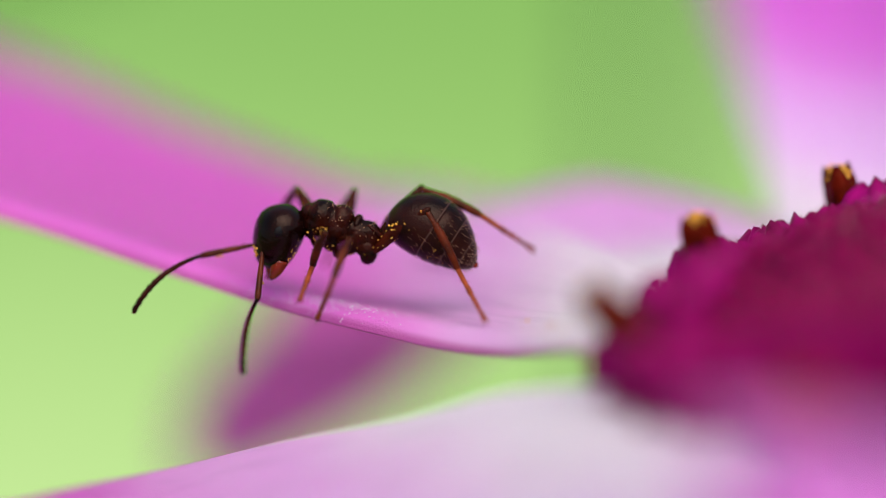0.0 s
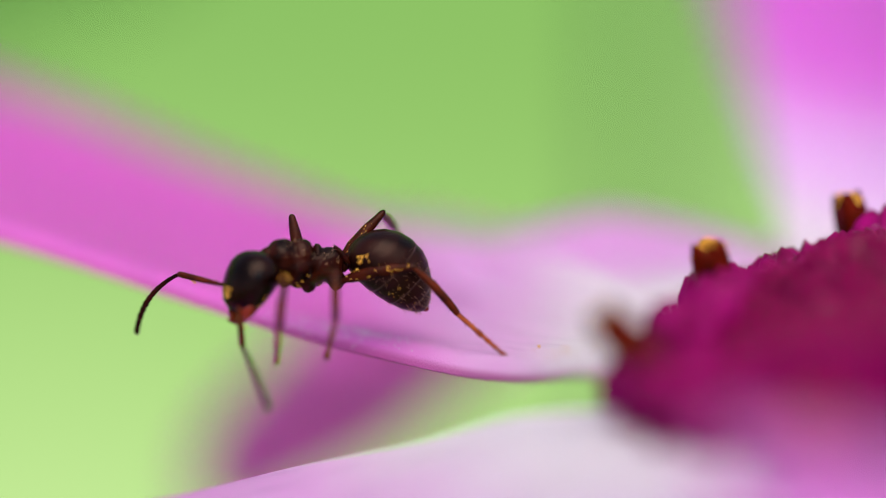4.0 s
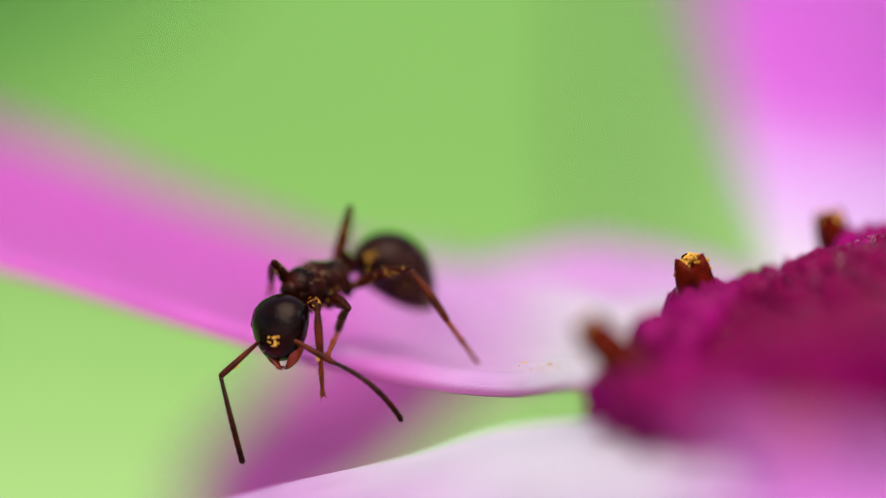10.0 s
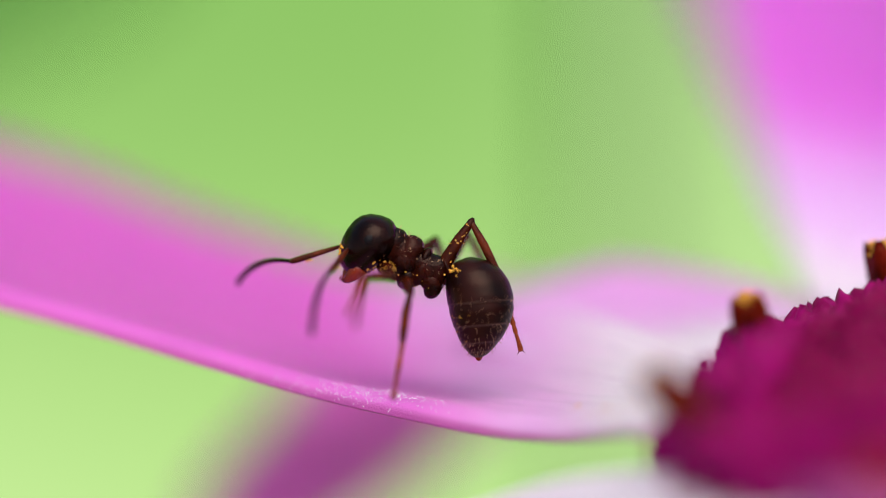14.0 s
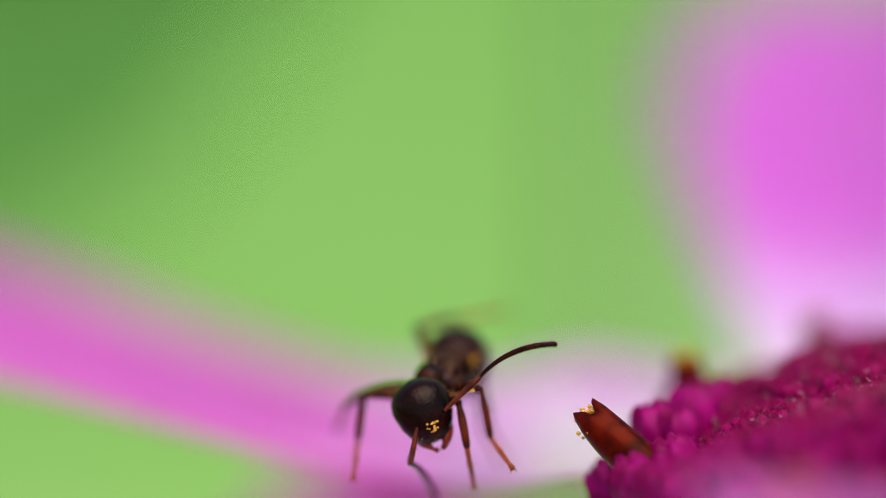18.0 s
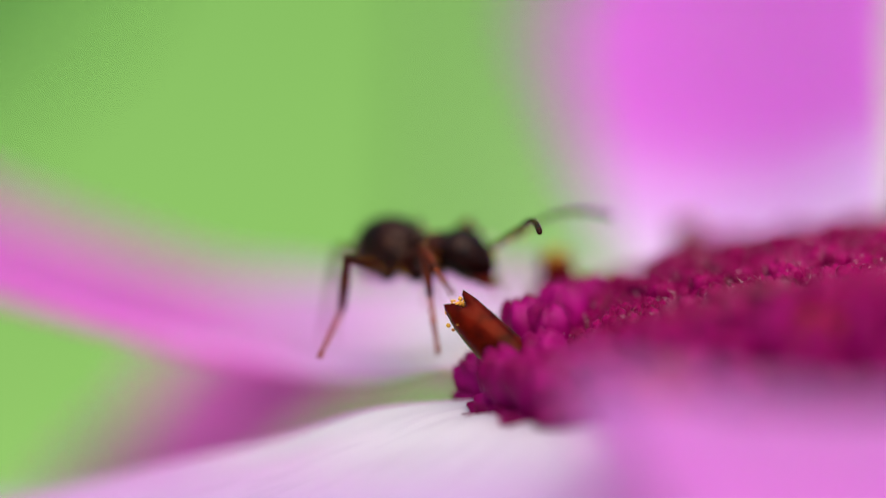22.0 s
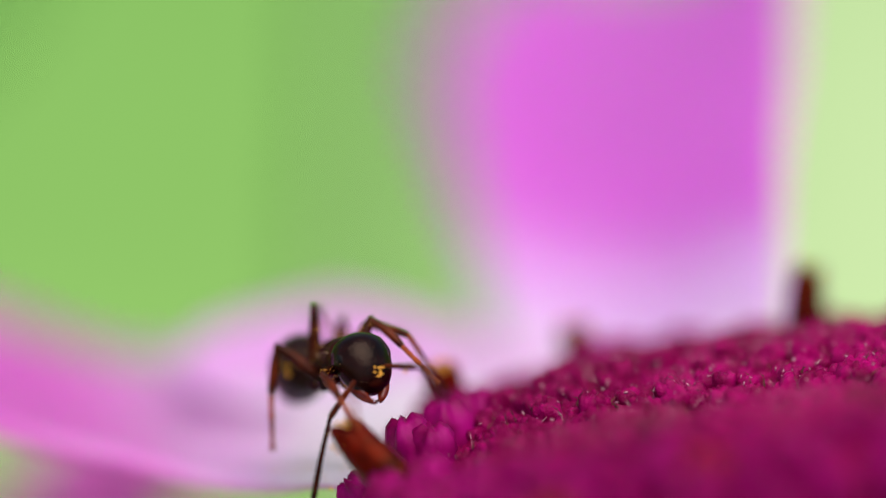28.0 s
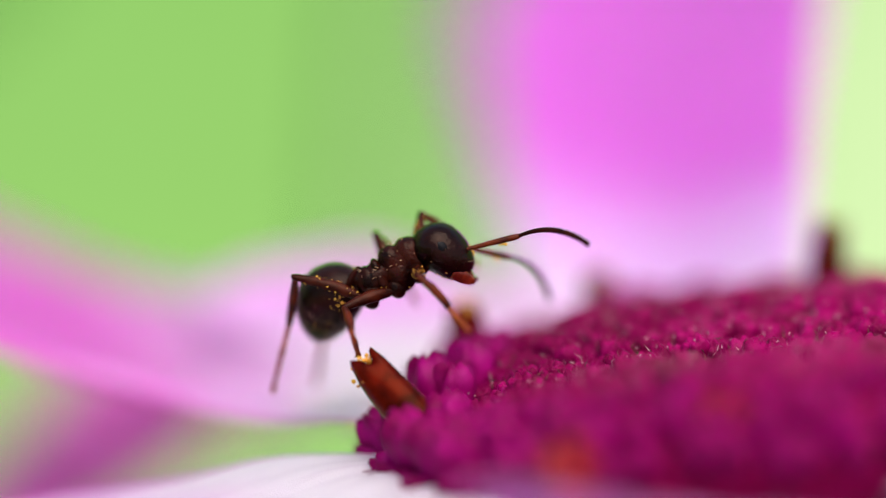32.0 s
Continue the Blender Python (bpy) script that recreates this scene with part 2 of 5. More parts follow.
def petal(name, edge_a, edge_b, sag, mat, parent, label, seed=0, nu=60, nv=40, thick=0.16, wave=0.12, lip=0.0):
    """A petal between two long edges (millimetres, from claw to tip), hollowed by sag, with veins and a soft wave."""
    grid, along, across = [], [], []
    run = 0.0
    last = None
    for i in range(nu + 1):
        u = i / nu
        a, b = spline(edge_a, u), spline(edge_b, u)
        c = (a + b) / 2
        run += 0 if last is None else (c - last).length
        last = c
        row = []
        for j in range(nv + 1):
            v = 0.5 - 0.5 * math.cos(math.pi * j / nv)
            p = a.lerp(b, v)
            w = (b - a).length
            p.z -= sag * 16 * (v * (1 - v)) ** 2 * min(1.0, w / 8)
            p.z += lip * (1 - max(0.0, 1 - v * w / 0.45) ** 2)
            p.z -= 0.16 * math.exp(-(1 - v) * w / 0.25)
            p.z += 0.035 * math.sin(v * math.pi * 14) * min(1, 6 * v, 6 * (1 - v))
            p.z += wave * noise.noise(Vector((p.x * 0.3 + seed, p.y * 0.3, seed * 1.7)))
            row.append(p)
            along.append(run)
            across.append(v)
        grid.append(row)
    GRIDS[seed] = grid
    bm = bmesh.new()
    la, lc = bm.verts.layers.float.new("along"), bm.verts.layers.float.new("across")
    top = [[bm.verts.new(p * MM) for p in row] for row in grid]
    bot = []
    for i, row in enumerate(grid):
        out = []
        for j, p in enumerate(row):
            pu = grid[min(i + 1, nu)][j] - grid[max(i - 1, 0)][j]
            pv = grid[i][min(j + 1, nv)] - grid[i][max(j - 1, 0)]
            nn = pu.cross(pv).normalized()
            if nn.z < 0:
                nn.negate()
            rim = min(1.0, 0.35 + 3 * min(j, nv - j) / nv)
            out.append(bm.verts.new((p - nn * thick * rim) * MM))
        bot.append(out)
    for layer in (top, bot):
        k = 0
        for row in layer:
            for v in row:
                v[la], v[lc] = along[k], across[k]
                k += 1
    for i in range(nu):
        for j in range(nv):
            bm.faces.new((top[i][j], top[i + 1][j], top[i + 1][j + 1], top[i][j + 1]))
            bm.faces.new((bot[i][j], bot[i][j + 1], bot[i + 1][j + 1], bot[i + 1][j]))
    for i in range(nu):
        bm.faces.new((top[i][0], bot[i][0], bot[i + 1][0], top[i + 1][0]))
        bm.faces.new((top[i][nv], top[i + 1][nv], bot[i + 1][nv], bot[i][nv]))
    for j in range(nv):
        bm.faces.new((top[0][j], top[0][j + 1], bot[0][j + 1], bot[0][j]))
        bm.faces.new((top[nu][j], bot[nu][j], bot[nu][j + 1], top[nu][j + 1]))
    bmesh.ops.recalc_face_normals(bm, faces=bm.faces)
    return part(name, bm, mat, parent, label)


# backdrop: glowing stand-in for the sunlit meadow far out of focus, and the lawn below the flower
def make_setting():
    m, t, b = material("meadow_glow")
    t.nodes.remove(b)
    # the sheet gives off its own light in place of sunlit grass
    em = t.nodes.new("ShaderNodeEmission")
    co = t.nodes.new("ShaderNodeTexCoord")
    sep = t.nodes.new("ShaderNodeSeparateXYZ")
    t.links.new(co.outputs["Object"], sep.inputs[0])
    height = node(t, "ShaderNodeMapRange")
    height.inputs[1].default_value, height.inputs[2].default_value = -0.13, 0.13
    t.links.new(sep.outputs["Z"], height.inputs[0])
    # sunlight painted into the colour: brighter and yellower towards the bottom
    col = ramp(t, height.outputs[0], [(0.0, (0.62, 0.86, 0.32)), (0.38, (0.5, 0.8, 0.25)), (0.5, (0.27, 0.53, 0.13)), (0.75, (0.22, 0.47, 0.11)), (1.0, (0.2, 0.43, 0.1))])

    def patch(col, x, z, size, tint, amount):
        """A soft-edged darker or lighter patch painted into the sheet's glow."""
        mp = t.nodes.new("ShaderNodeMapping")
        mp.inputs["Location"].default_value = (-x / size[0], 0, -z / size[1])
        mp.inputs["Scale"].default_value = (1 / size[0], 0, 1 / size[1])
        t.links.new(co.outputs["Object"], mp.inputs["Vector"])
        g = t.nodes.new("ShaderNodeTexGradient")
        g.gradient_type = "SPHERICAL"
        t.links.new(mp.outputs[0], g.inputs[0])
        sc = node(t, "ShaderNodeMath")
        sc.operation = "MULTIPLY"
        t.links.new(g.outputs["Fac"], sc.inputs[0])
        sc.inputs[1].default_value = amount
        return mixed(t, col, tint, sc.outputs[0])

    # four patches that brighten parts of the painted glow
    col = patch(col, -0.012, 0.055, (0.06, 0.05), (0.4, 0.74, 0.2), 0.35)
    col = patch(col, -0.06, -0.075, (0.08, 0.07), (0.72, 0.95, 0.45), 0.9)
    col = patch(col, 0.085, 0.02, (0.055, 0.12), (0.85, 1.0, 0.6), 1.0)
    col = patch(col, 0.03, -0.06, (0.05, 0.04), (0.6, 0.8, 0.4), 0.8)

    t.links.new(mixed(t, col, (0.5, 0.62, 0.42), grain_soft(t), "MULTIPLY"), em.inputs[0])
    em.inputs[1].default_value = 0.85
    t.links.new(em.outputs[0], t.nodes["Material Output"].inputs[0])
    bm = bmesh.new()
    cols = []
    for i in range(33):
        x = -1.2 + 2.4 * i / 32
        y = -0.25 * x * x
        cols.append([bm.verts.new((x, y, z)) for z in (-0.6, -0.3, 0.0, 0.3, 0.6)])
    for a, c in zip(cols, cols[1:]):
        for k in range(4):
            bm.faces.new((a[k], c[k], c[k + 1], a[k + 1]))
    me = bpy.data.meshes.new("backdrop")
    bm.to_mesh(me)
    bm.free()
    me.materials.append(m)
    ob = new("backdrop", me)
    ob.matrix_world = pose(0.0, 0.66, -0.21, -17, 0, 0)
    tagged(ob, "glowing green sheet standing in for the blurred sunlit meadow far behind the flower", "backdrop", kind="structure")
    g, t, b = material("lawn")
    f = grain(t, 40.0, 5.0)
    t.links.new(ramp(t, f, [(0.3, (0.035, 0.08, 0.015)), (0.7, (0.09, 0.17, 0.035))]), b.inputs["Base Color"])
    b.inputs["Roughness"].default_value = 0.9
    bm = bmesh.new()
    n = 24
    ring = [[bm.verts.new((r * math.cos(2 * math.pi * i / n), r * math.sin(2 * math.pi * i / n), -0.42)) for i in range(n)] for r in (0.5, 5, 60, 900)]
    for a, c in zip(ring, ring[1:]):
        for i in range(n):
            bm.faces.new((a[i], c[i], c[(i + 1) % n], a[(i + 1) % n]))
    bm.faces.new(ring[0])
    me = bpy.data.meshes.new("ground")
    bm.to_mesh(me)
    bm.free()
    me.materials.append(g)
    tagged(new("ground", me), "green mown lawn below the flower", "lawn", kind="structure")


def grain_soft(t):
    n = node(t, "ShaderNodeMapRange")
    n.inputs[1].default_value, n.inputs[2].default_value = 0.35, 0.7
    n.inputs[3].default_value, n.inputs[4].default_value = 0.0, 0.35
    t.links.new(grain(t, 22.0, 2.0), n.inputs[0])
    return n.outputs[0]


make_setting()


# wild plants that stand close behind the flower
def make_weeds():
    stalk = body_material("weed_stalk", (0.06, 0.13, 0.04), (0.11, 0.19, 0.08), 0.6, 600)
    blade = body_material("weed_leaf", (0.075, 0.22, 0.03), (0.12, 0.31, 0.05), 0.5, 500, 0.5, 0.3, 0.00002, 0.15)

    def stem(name, x, y, top, thick, parent=None):
        bm = bmesh.new()
        n = 14
        rings(bm, [[mm(x + 2.5 * math.sin(u * 5) * (1 - u) + thick * (1.25 - 0.5 * u) * math.cos(a), y + thick * (1.25 - 0.5 * u) * math.sin(a), -421 + (top + 421) * u) for a in [2 * math.pi * i / n for i in range(n)]] for u in [k / 40 for k in range(41)]])
        return part(name, bm, stalk, parent)
    grass = tagged(new("grass_stem"), "upright grey-green grass stem behind the flower, out of focus", "stem")
    stem("stalk", 1.7, 45, 48, 0.5, grass)
    for z in (-230, -90, 40):
        bm = bmesh.new()
        lathe(bm, [(z - 1.2, 0.3), (z - 0.6, 0.85), (z, 0.95), (z + 0.6, 0.8), (z + 1.2, 0.3)], 14)
        bmesh.ops.rotate(bm, cent=(0, 0, 0), matrix=Matrix.Rotation(radians(-90), 3, "Y"), verts=bm.verts)
        u = (z + 421) / 469
        bmesh.ops.translate(bm, vec=mm(1.7 + 2.5 * math.sin(u * 5) * (1 - u), 45, 0), verts=bm.verts)
        part("node", bm, stalk, grass, "swollen joint")
    plant = tagged(new("leafy_weed"), "dark green leafy weed behind the flower, out of focus", "weed")
    stem("stem", -27, 50, 40, 1.2, plant)
    for z0, z1, reach, side in ((-3, -1, 22, 1), (9, 17, 18, 1), (-6, 10, 20, -1)):
        bm = bmesh.new()
        grid = []
        for layer in (0.0, -0.25):
            rows = []
            for i in range(25):
                u = i / 24
                w = 8.5 * math.sin(math.pi * min(1.0, 0.04 + 0.97 * u)) ** 0.7
                rows.append([bm.verts.new(mm(-27 + side * reach * u, 50 - 4 * u + layer + 0.8 * math.cos(3 * v), z0 + (z1 - z0) * u ** 0.8 + w * v + 0.3 * math.sin(9 * u) * v)) for v in [k / 5 - 1 for k in range(11)]])
            grid.append(rows)
        for rows, flip in zip(grid, (1, -1)):
            for a, b in zip(rows, rows[1:]):
                for k in range(10):
                    bm.faces.new((a[k], a[k + 1], b[k + 1], b[k])[::flip])
        bmesh.ops.recalc_face_normals(bm, faces=bm.faces)
        part("leaf", bm, blade, plant)


make_weeds()

# the flower
CENTRE, RADIUS = Vector((6.3, 0.8, 0.0)), 6.0


def dome(r):
    """Height of the disc's top, r millimetres from its middle."""
    return -0.12 + 0.42 * (r / RADIUS) ** 2 - 2.2 * (r / RADIUS) ** 6


def rise(x, y):
    """The disc's face leans: it rises away from the ant's petal and strongly towards the front, and falls off at the back."""
    return 0.15 * (x - 3.2) - 0.12 * max(0.0, 4.5 - x) - 0.22 * max(0.0, y - 2.6) + 0.27 * max(0.0, -0.2 - y)


def make_flower():
    flower = tagged(new("flower"), "pink and white flower with a crimson disc on a green stem", "flower")
    bm = bmesh.new()
    lathe(bm, [(-9, 0.01), (-8.8, 1.0), (-7.5, 1.4), (-5, 2.2), (-3.2, 4.4), (-2.3, 5.5), (-1.95, 5.8)] + [(dome(r) - 0.02, r) for r in (5.5, 5, 4, 3, 2, 1, 0.3, 0.02)], 64)
    bmesh.ops.rotate(bm, cent=(0, 0, 0), matrix=Matrix.Rotation(radians(-90), 3, "Y"), verts=bm.verts)
    bmesh.ops.translate(bm, vec=CENTRE * MM, verts=bm.verts)
    for v in bm.verts:
        v.co.z += rise(v.co.x / MM, v.co.y / MM) * MM if v.co.z > -4 * MM else 0.0
    part("disc", bm, disc_red, flower, "crimson domed disc")
    bm = bmesh.new()
    lathe(bm, [(-420, 1.9), (-200, 1.7), (-60, 1.5), (-12, 1.5), (-8.5, 1.6)], 16)
    bmesh.ops.rotate(bm, cent=(0, 0, 0), matrix=Matrix.Rotation(radians(-90), 3, "Y"), verts=bm.verts)
    bmesh.ops.translate(bm, vec=CENTRE * MM, verts=bm.verts)
    part("stem", bm, green_sepal, flower, "green stem")
    petal("petal", [(1.1, 0.2, -1.75), (0.13, 1.3, -1.6), (-1.17, 3.1, -2.19), (-2.97, 4.5, -2.43), (-5.43, 5.8, -2.23), (-9.46, 7.8, -1.61), (-13.71, 9.8, -0.91), (-20.51, 13, 0.34)],
          [(1.6, 4.0, -1.6), (1.0, 6.2, -2.0), (-1.63, 12.0, -2.99), (-4.28, 16.5, -3.95), (-7.38, 18.5, -3.44), (-10.5, 20.0, -2.74), (-15, 21, -1.6), (-22, 18, 0.0)], 0.35, petal_pink, flower, "pink petal with a white claw that the ant walks on", 1, lip=0.3)
    short = petal("petal", [(1.4, 4.6, -1.9), (0.2, 6.5, -2.1), (-1.8, 8.8, -2.75), (-2.6, 10.6, -2.95), (-1.9, 12.2, -2.85), (0.1, 13.4, -2.8)],
          [(3.8, 6.4, -1.9), (3.8, 7.8, -2.1), (3.8, 9.2, -2.4), (3.6, 10.8, -2.7), (2.5, 12.4, -2.8), (0.9, 13.6, -2.9)], -0.2, petal_pale, flower, "short pale pink petal behind the disc", 2)
    petal("petal", [(3.6, 6.6, -1.6), (3.2, 10, -2.3), (3.1, 14, -2.7), (2.85, 19, -2.6), (2.55, 25, -2.2), (2.45, 30, -1.6), (4.0, 33, 0)],
          [(7.5, 7, -1.5), (7.55, 7.6, -1.4), (7.6, 7.6, -0.67), (7.75, 9.61, 0.18), (7.9, 11.8, 1.4), (8.2, 14.07, 2.48), (8.4, 16.67, 3.84)], 0.5, petal_bright, flower, "bright pink petal with a white claw behind the disc", 3)
    petal("petal", [(9.0, 6.6, -1.5), (10.0, 9, -1.6), (12, 13, -2.0), (14.5, 18, -2.2), (18, 24, -3)],
          [(11.4, 4.4, -1.3), (13, 6, -1.2), (16, 8.5, -1.2), (20, 12, -1.4), (22, 20, -2.6)], 0.5, petal_pale, flower, "pale pink petal beside the disc", 4)
    petal("petal", [(0.9, 0.3, -1.7), (-1.12, 1.2, -2.09), (-2.92, 2.5, -3.0), (-6.1, 4.4, -4.45), (-8.88, 6, -5.7), (-13, 7, -7.2), (-19, 4, -9)],
          [(3.8, -4.6, -0.75), (3.6, -6.6, -0.5), (3.0, -10, -0.5), (-1, -14, -2.2), (-9, -13, -5), (-14, -11, -8), (-20, -3, -10)], 0.0, petal_pale, flower, "pale lilac petal with a pink margin below the ant", 5)
    sway = [petal("petal", [(2.6, -3.8, -1.7), (2.1, -6.5, -0.5), (1.5, -10, 1.2), (1.6, -13.5, 2.1), (2.2, -18, 1.6), (3.2, -23, -0.2)],
                  [(8.8, -4.8, -0.9), (9.8, -7, 0.2), (10.8, -10.5, 1.5), (11, -14, 2.2), (10, -18.5, 1.7), (7.5, -24.5, -0.2)], 0.3, petal_front, flower, "pink petal in front of the disc", 6)]
    sway.append(petal("petal", [(0.2, -2.2, -2.2), (-2.8, -6, -1.4), (-6.2, -10, -0.5), (-8.8, -14.5, -0.1), (-9, -21, -2)],
                      [(2.7, -4.0, -1.9), (2.6, -6.5, -0.9), (2.2, -10, 0.5), (1.8, -14.5, 0.8), (0, -21, -1.2)], 0.1, petal_lilac, flower, "pink petal in front of the disc", 9))
    petal("petal", [(8.0, -5.2, 0.1), (9.4, -8, 0.0), (11.5, -12, -0.8), (14, -17, -2), (17, -22, -4)],
          [(11.8, -2.4, 0.3), (14, -4, 0.2), (18, -6.5, -0.4), (23, -9, -2), (24, -16, -4)], 0.3, petal_front, flower, "pink petal at the side of the disc", 7)
    petal("petal", [(0.6, 6.5, -3.4), (-3.3, 20.0, -5.3), (-5.8, 21.0, -8.0), (-7.3, 21.4, -9.9), (-7.4, 21.7, -11.6)],
          [(3.2, 7.4, -3.4), (1.2, 21.0, -6.2), (-1.5, 22.0, -8.1), (-3.7, 22.3, -10.3), (-6.4, 22, -11.7)], 0.3, petal_under, flower, "drooping magenta petal of the lower row in shade", 8)

    return flower, sway, short


flower, sway, short_petal = make_flower()


def floret_mesh(seed, lobed):
    rng = random.Random(seed)
    bm = bmesh.new()
    n, loops = 20, []
    ph = rng.random() * 6
    for z, r, amp, pinch in ((-0.3, 0.2, 0, 0), (0.0, 0.27, 0.05, 0), (0.2, 0.3, 0.1, 0), (0.33, 0.28, 0.18, 0.015), (0.45, 0.2, 0.28, 0.045), (0.5, 0.1, 0.34, 0.075), (0.47, 0.03, 0.2, 0)) if lobed else (
            (-0.3, 0.2, 0, 0), (0.1, 0.26, 0.05, 0), (0.3, 0.31, 0.14, 0), (0.44, 0.27, 0.3, 0.05), (0.5, 0.16, 0.45, 0.09), (0.42, 0.05, 0.3, 0)):
        ring = []
        for i in range(n):
            a = 2 * math.pi * i / n
            w = 0.5 + 0.5 * math.cos(5 * a + ph)
            k = r * (1 + (amp * (w - 0.5) * 2 if lobed else amp * (w - 0.5))) * (1 + 0.12 * (rng.random() - 0.5))
            ring.append(mm(k * math.cos(a), k * math.sin(a), z + pinch * w + 0.03 * (rng.random() - 0.5)))
        loops.append(ring)
    rings(bm, loops)
    me = bpy.data.meshes.new("disc_floret")
    bm.to_mesh(me)
    bm.free()
    me.polygons.foreach_set("use_smooth", [True] * len(me.polygons))
    return me


def seat(x, y, z, a, lean, spin, size):
    """Pose of a floret on the disc: it leans outwards, along the bearing a."""
    turn = pose(0, 0, 0, 0, 0, math.degrees(a)) @ pose(0, 0, 0, 0, lean, 0) @ pose(0, 0, 0, 0, 0, spin)
    return Matrix.Translation(mm(x, y, z)) @ turn @ Matrix.Diagonal((size, size, size, 1))


ANTHERS = [((0.0, 0.0, 0.0), (-0.66, 0.42, 0.56), 1.55), ((1.72, 3.96, -0.18), (-0.22, 0.1, 0.9), 1.2), ((4.03, 6.64, -0.27), (-0.2, 0.25, 0.9), 1.35),
           ((7.84, 5.9, 1.03), (0.04, 0.2, 0.97), 1.7), ((11.4, 5.0, 1.0), (0.3, 0.15, 1.0), 1.1), ((2.95, -5.05, 0.2), (-0.4, -0.6, 0.6), 1.1), ((5.42, -4.4, 0.85), (-0.1, -0.6, 0.7), 1.1)]


def make_florets():
    rng = random.Random(5)
    rim_meshes = [floret_mesh(k, True) for k in range(5)]
    in_meshes = [floret_mesh(20 + k, False) for k in range(5)]
    for m in rim_meshes:
        m.materials.append(floret_magenta)
    for m in in_meshes:
        m.materials.append(disc_wet)

    def single(me, m):
        ob = new("disc_floret", me)
        ob.parent = flower
        ob.matrix_basis = m

    for count, r0, lo, hi, drop, big in ((58, 5.62, 45, 68, -0.06, 1.25), (54, 5.25, 20, 42, -0.16, 1.3), (54, 4.8, 5, 20, -0.18, 1.0)):
        for k in range(count):
            a = 2 * math.pi * (k + rng.uniform(-0.25, 0.25)) / count + count
            r = r0 + rng.uniform(-0.1, 0.1)
            x, y = CENTRE.x + r * math.cos(a), CENTRE.y + r * math.sin(a)
            size = big * rng.uniform(0.75, 1.2) * (0.8 if y < -2.5 else 1.4 if y > 2.5 else 1.0)
            single(rim_meshes[rng.randrange(5)], seat(x, y, dome(r) + rise(x, y) + drop + rng.uniform(-0.12, 0.1) + (rng.uniform(-0.36, 0.02) if y > 2.5 else 0.0), a, rng.uniform(lo, hi), rng.uniform(0, 360), size))
    # lobes that close round the foot of each anther
    for tip, way, length in ANTHERS:
        d = Vector(way).normalized()
        foot = Vector(tip) - d * length
        for k in range(5):
            a = 2 * math.pi * k / 5 + rng.uniform(-0.3, 0.3)
            q = foot - 0.15 * d + 0.28 * Vector((math.cos(a), math.sin(a), 0))
            single(rim_meshes[rng.randrange(5)], seat(q.x, q.y, q.z + rng.uniform(-0.05, 0.12), math.atan2(d.y, d.x), math.degrees(math.acos(d.z)) * 0.7 + rng.uniform(-8, 8), rng.uniform(0, 360), rng.uniform(0.6, 0.85)))
    # plump closed buds beside the foremost anther
    for x, y, z, a, lean, size in ((1.3, 0.9, -0.85, 150, 22, 1.3), (1.85, 1.6, -0.8, 140, 14, 1.35), (1.6, 0.7, -0.85, 170, 8, 1.2), (2.3, 2.3, -0.8, 135, 16, 1.2), (1.1, -0.5, -1.15, 200, 30, 1.3), (1.0, 0.4, -1.25, 170, 30, 1.3),
                                   (1.45, -1.3, -1.05, 210, 30, 1.3), (0.65, 0.7, -1.6, 165, 50, 1.2), (0.9, -1.05, -1.1, 215, 25, 1.3), (1.25, -1.7, -1.0, 220, 25, 1.3), (1.6, -2.3, -0.9, 225, 25, 1.3), (1.5, -0.7, -0.95, 200, 15, 1.3)):
        single(rim_meshes[rng.randrange(5)], seat(x, y, z, radians(a), lean, rng.uniform(0, 360), size))
    total, far = 640, []
    spots = []
    for i in range(total):
        r, a = 4.5 * math.sqrt((i + 0.5) / total), i * 2.399963
        spots.append((r * math.cos(a), r * math.sin(a), r, a))
    spots.sort(key=lambda q: q[0] - 0.5 * q[1])
    for n, (dx, dy, r, a) in enumerate(spots):
        x, y = CENTRE.x + dx + rng.uniform(-0.06, 0.06), CENTRE.y + dy + rng.uniform(-0.06, 0.06)
        m = seat(x, y, dome(r) + rise(x, y) - 0.16 + rng.uniform(-0.14, 0.08), a, rng.uniform(0, 38), rng.uniform(0, 360), rng.uniform(0.32, 0.78))
        me = in_meshes[rng.randrange(5)]
        if n < 170:
            single(me, m)
        else:
            far.append((me, m))
    bm = bmesh.new()
    for me, m in far:
        k = len(bm.verts)
        bm.from_mesh(me)
        bm.verts.ensure_lookup_table()
        for v in bm.verts[k:]:
            v.co = m @ v.co
    ob = part("disc_floret_mass", bm, disc_wet, flower)
    ob["kind"] = "stuff"
    # dry style ends, and glassy grains that stand in for glints between the florets
    bm = bmesh.new()
    for _ in range(420):
        r, a = 4.6 * math.sqrt(rng.random()), rng.uniform(0, 6.2832)
        x, y = CENTRE.x + r * math.cos(a), CENTRE.y + r * math.sin(a)
        z = dome(r) + rise(x, y) + rng.uniform(0.1, 0.28)
        s = rng.uniform(0.008, 0.022)
        bmesh.ops.create_icosphere(bm, subdivisions=1, radius=1.0, matrix=Matrix.Translation(mm(x, y, z)) @ pose(0, 0, 0, rng.uniform(0, 180), rng.uniform(0, 180), 0) @ Matrix.Diagonal((s * MM * 2.2, s * MM, s * MM * 0.7, 1)))
    ob = part("glint_grain_mass", bm, grain_glint, flower, "tiny pale glossy grains standing in for glints")
    ob["kind"] = "stuff"


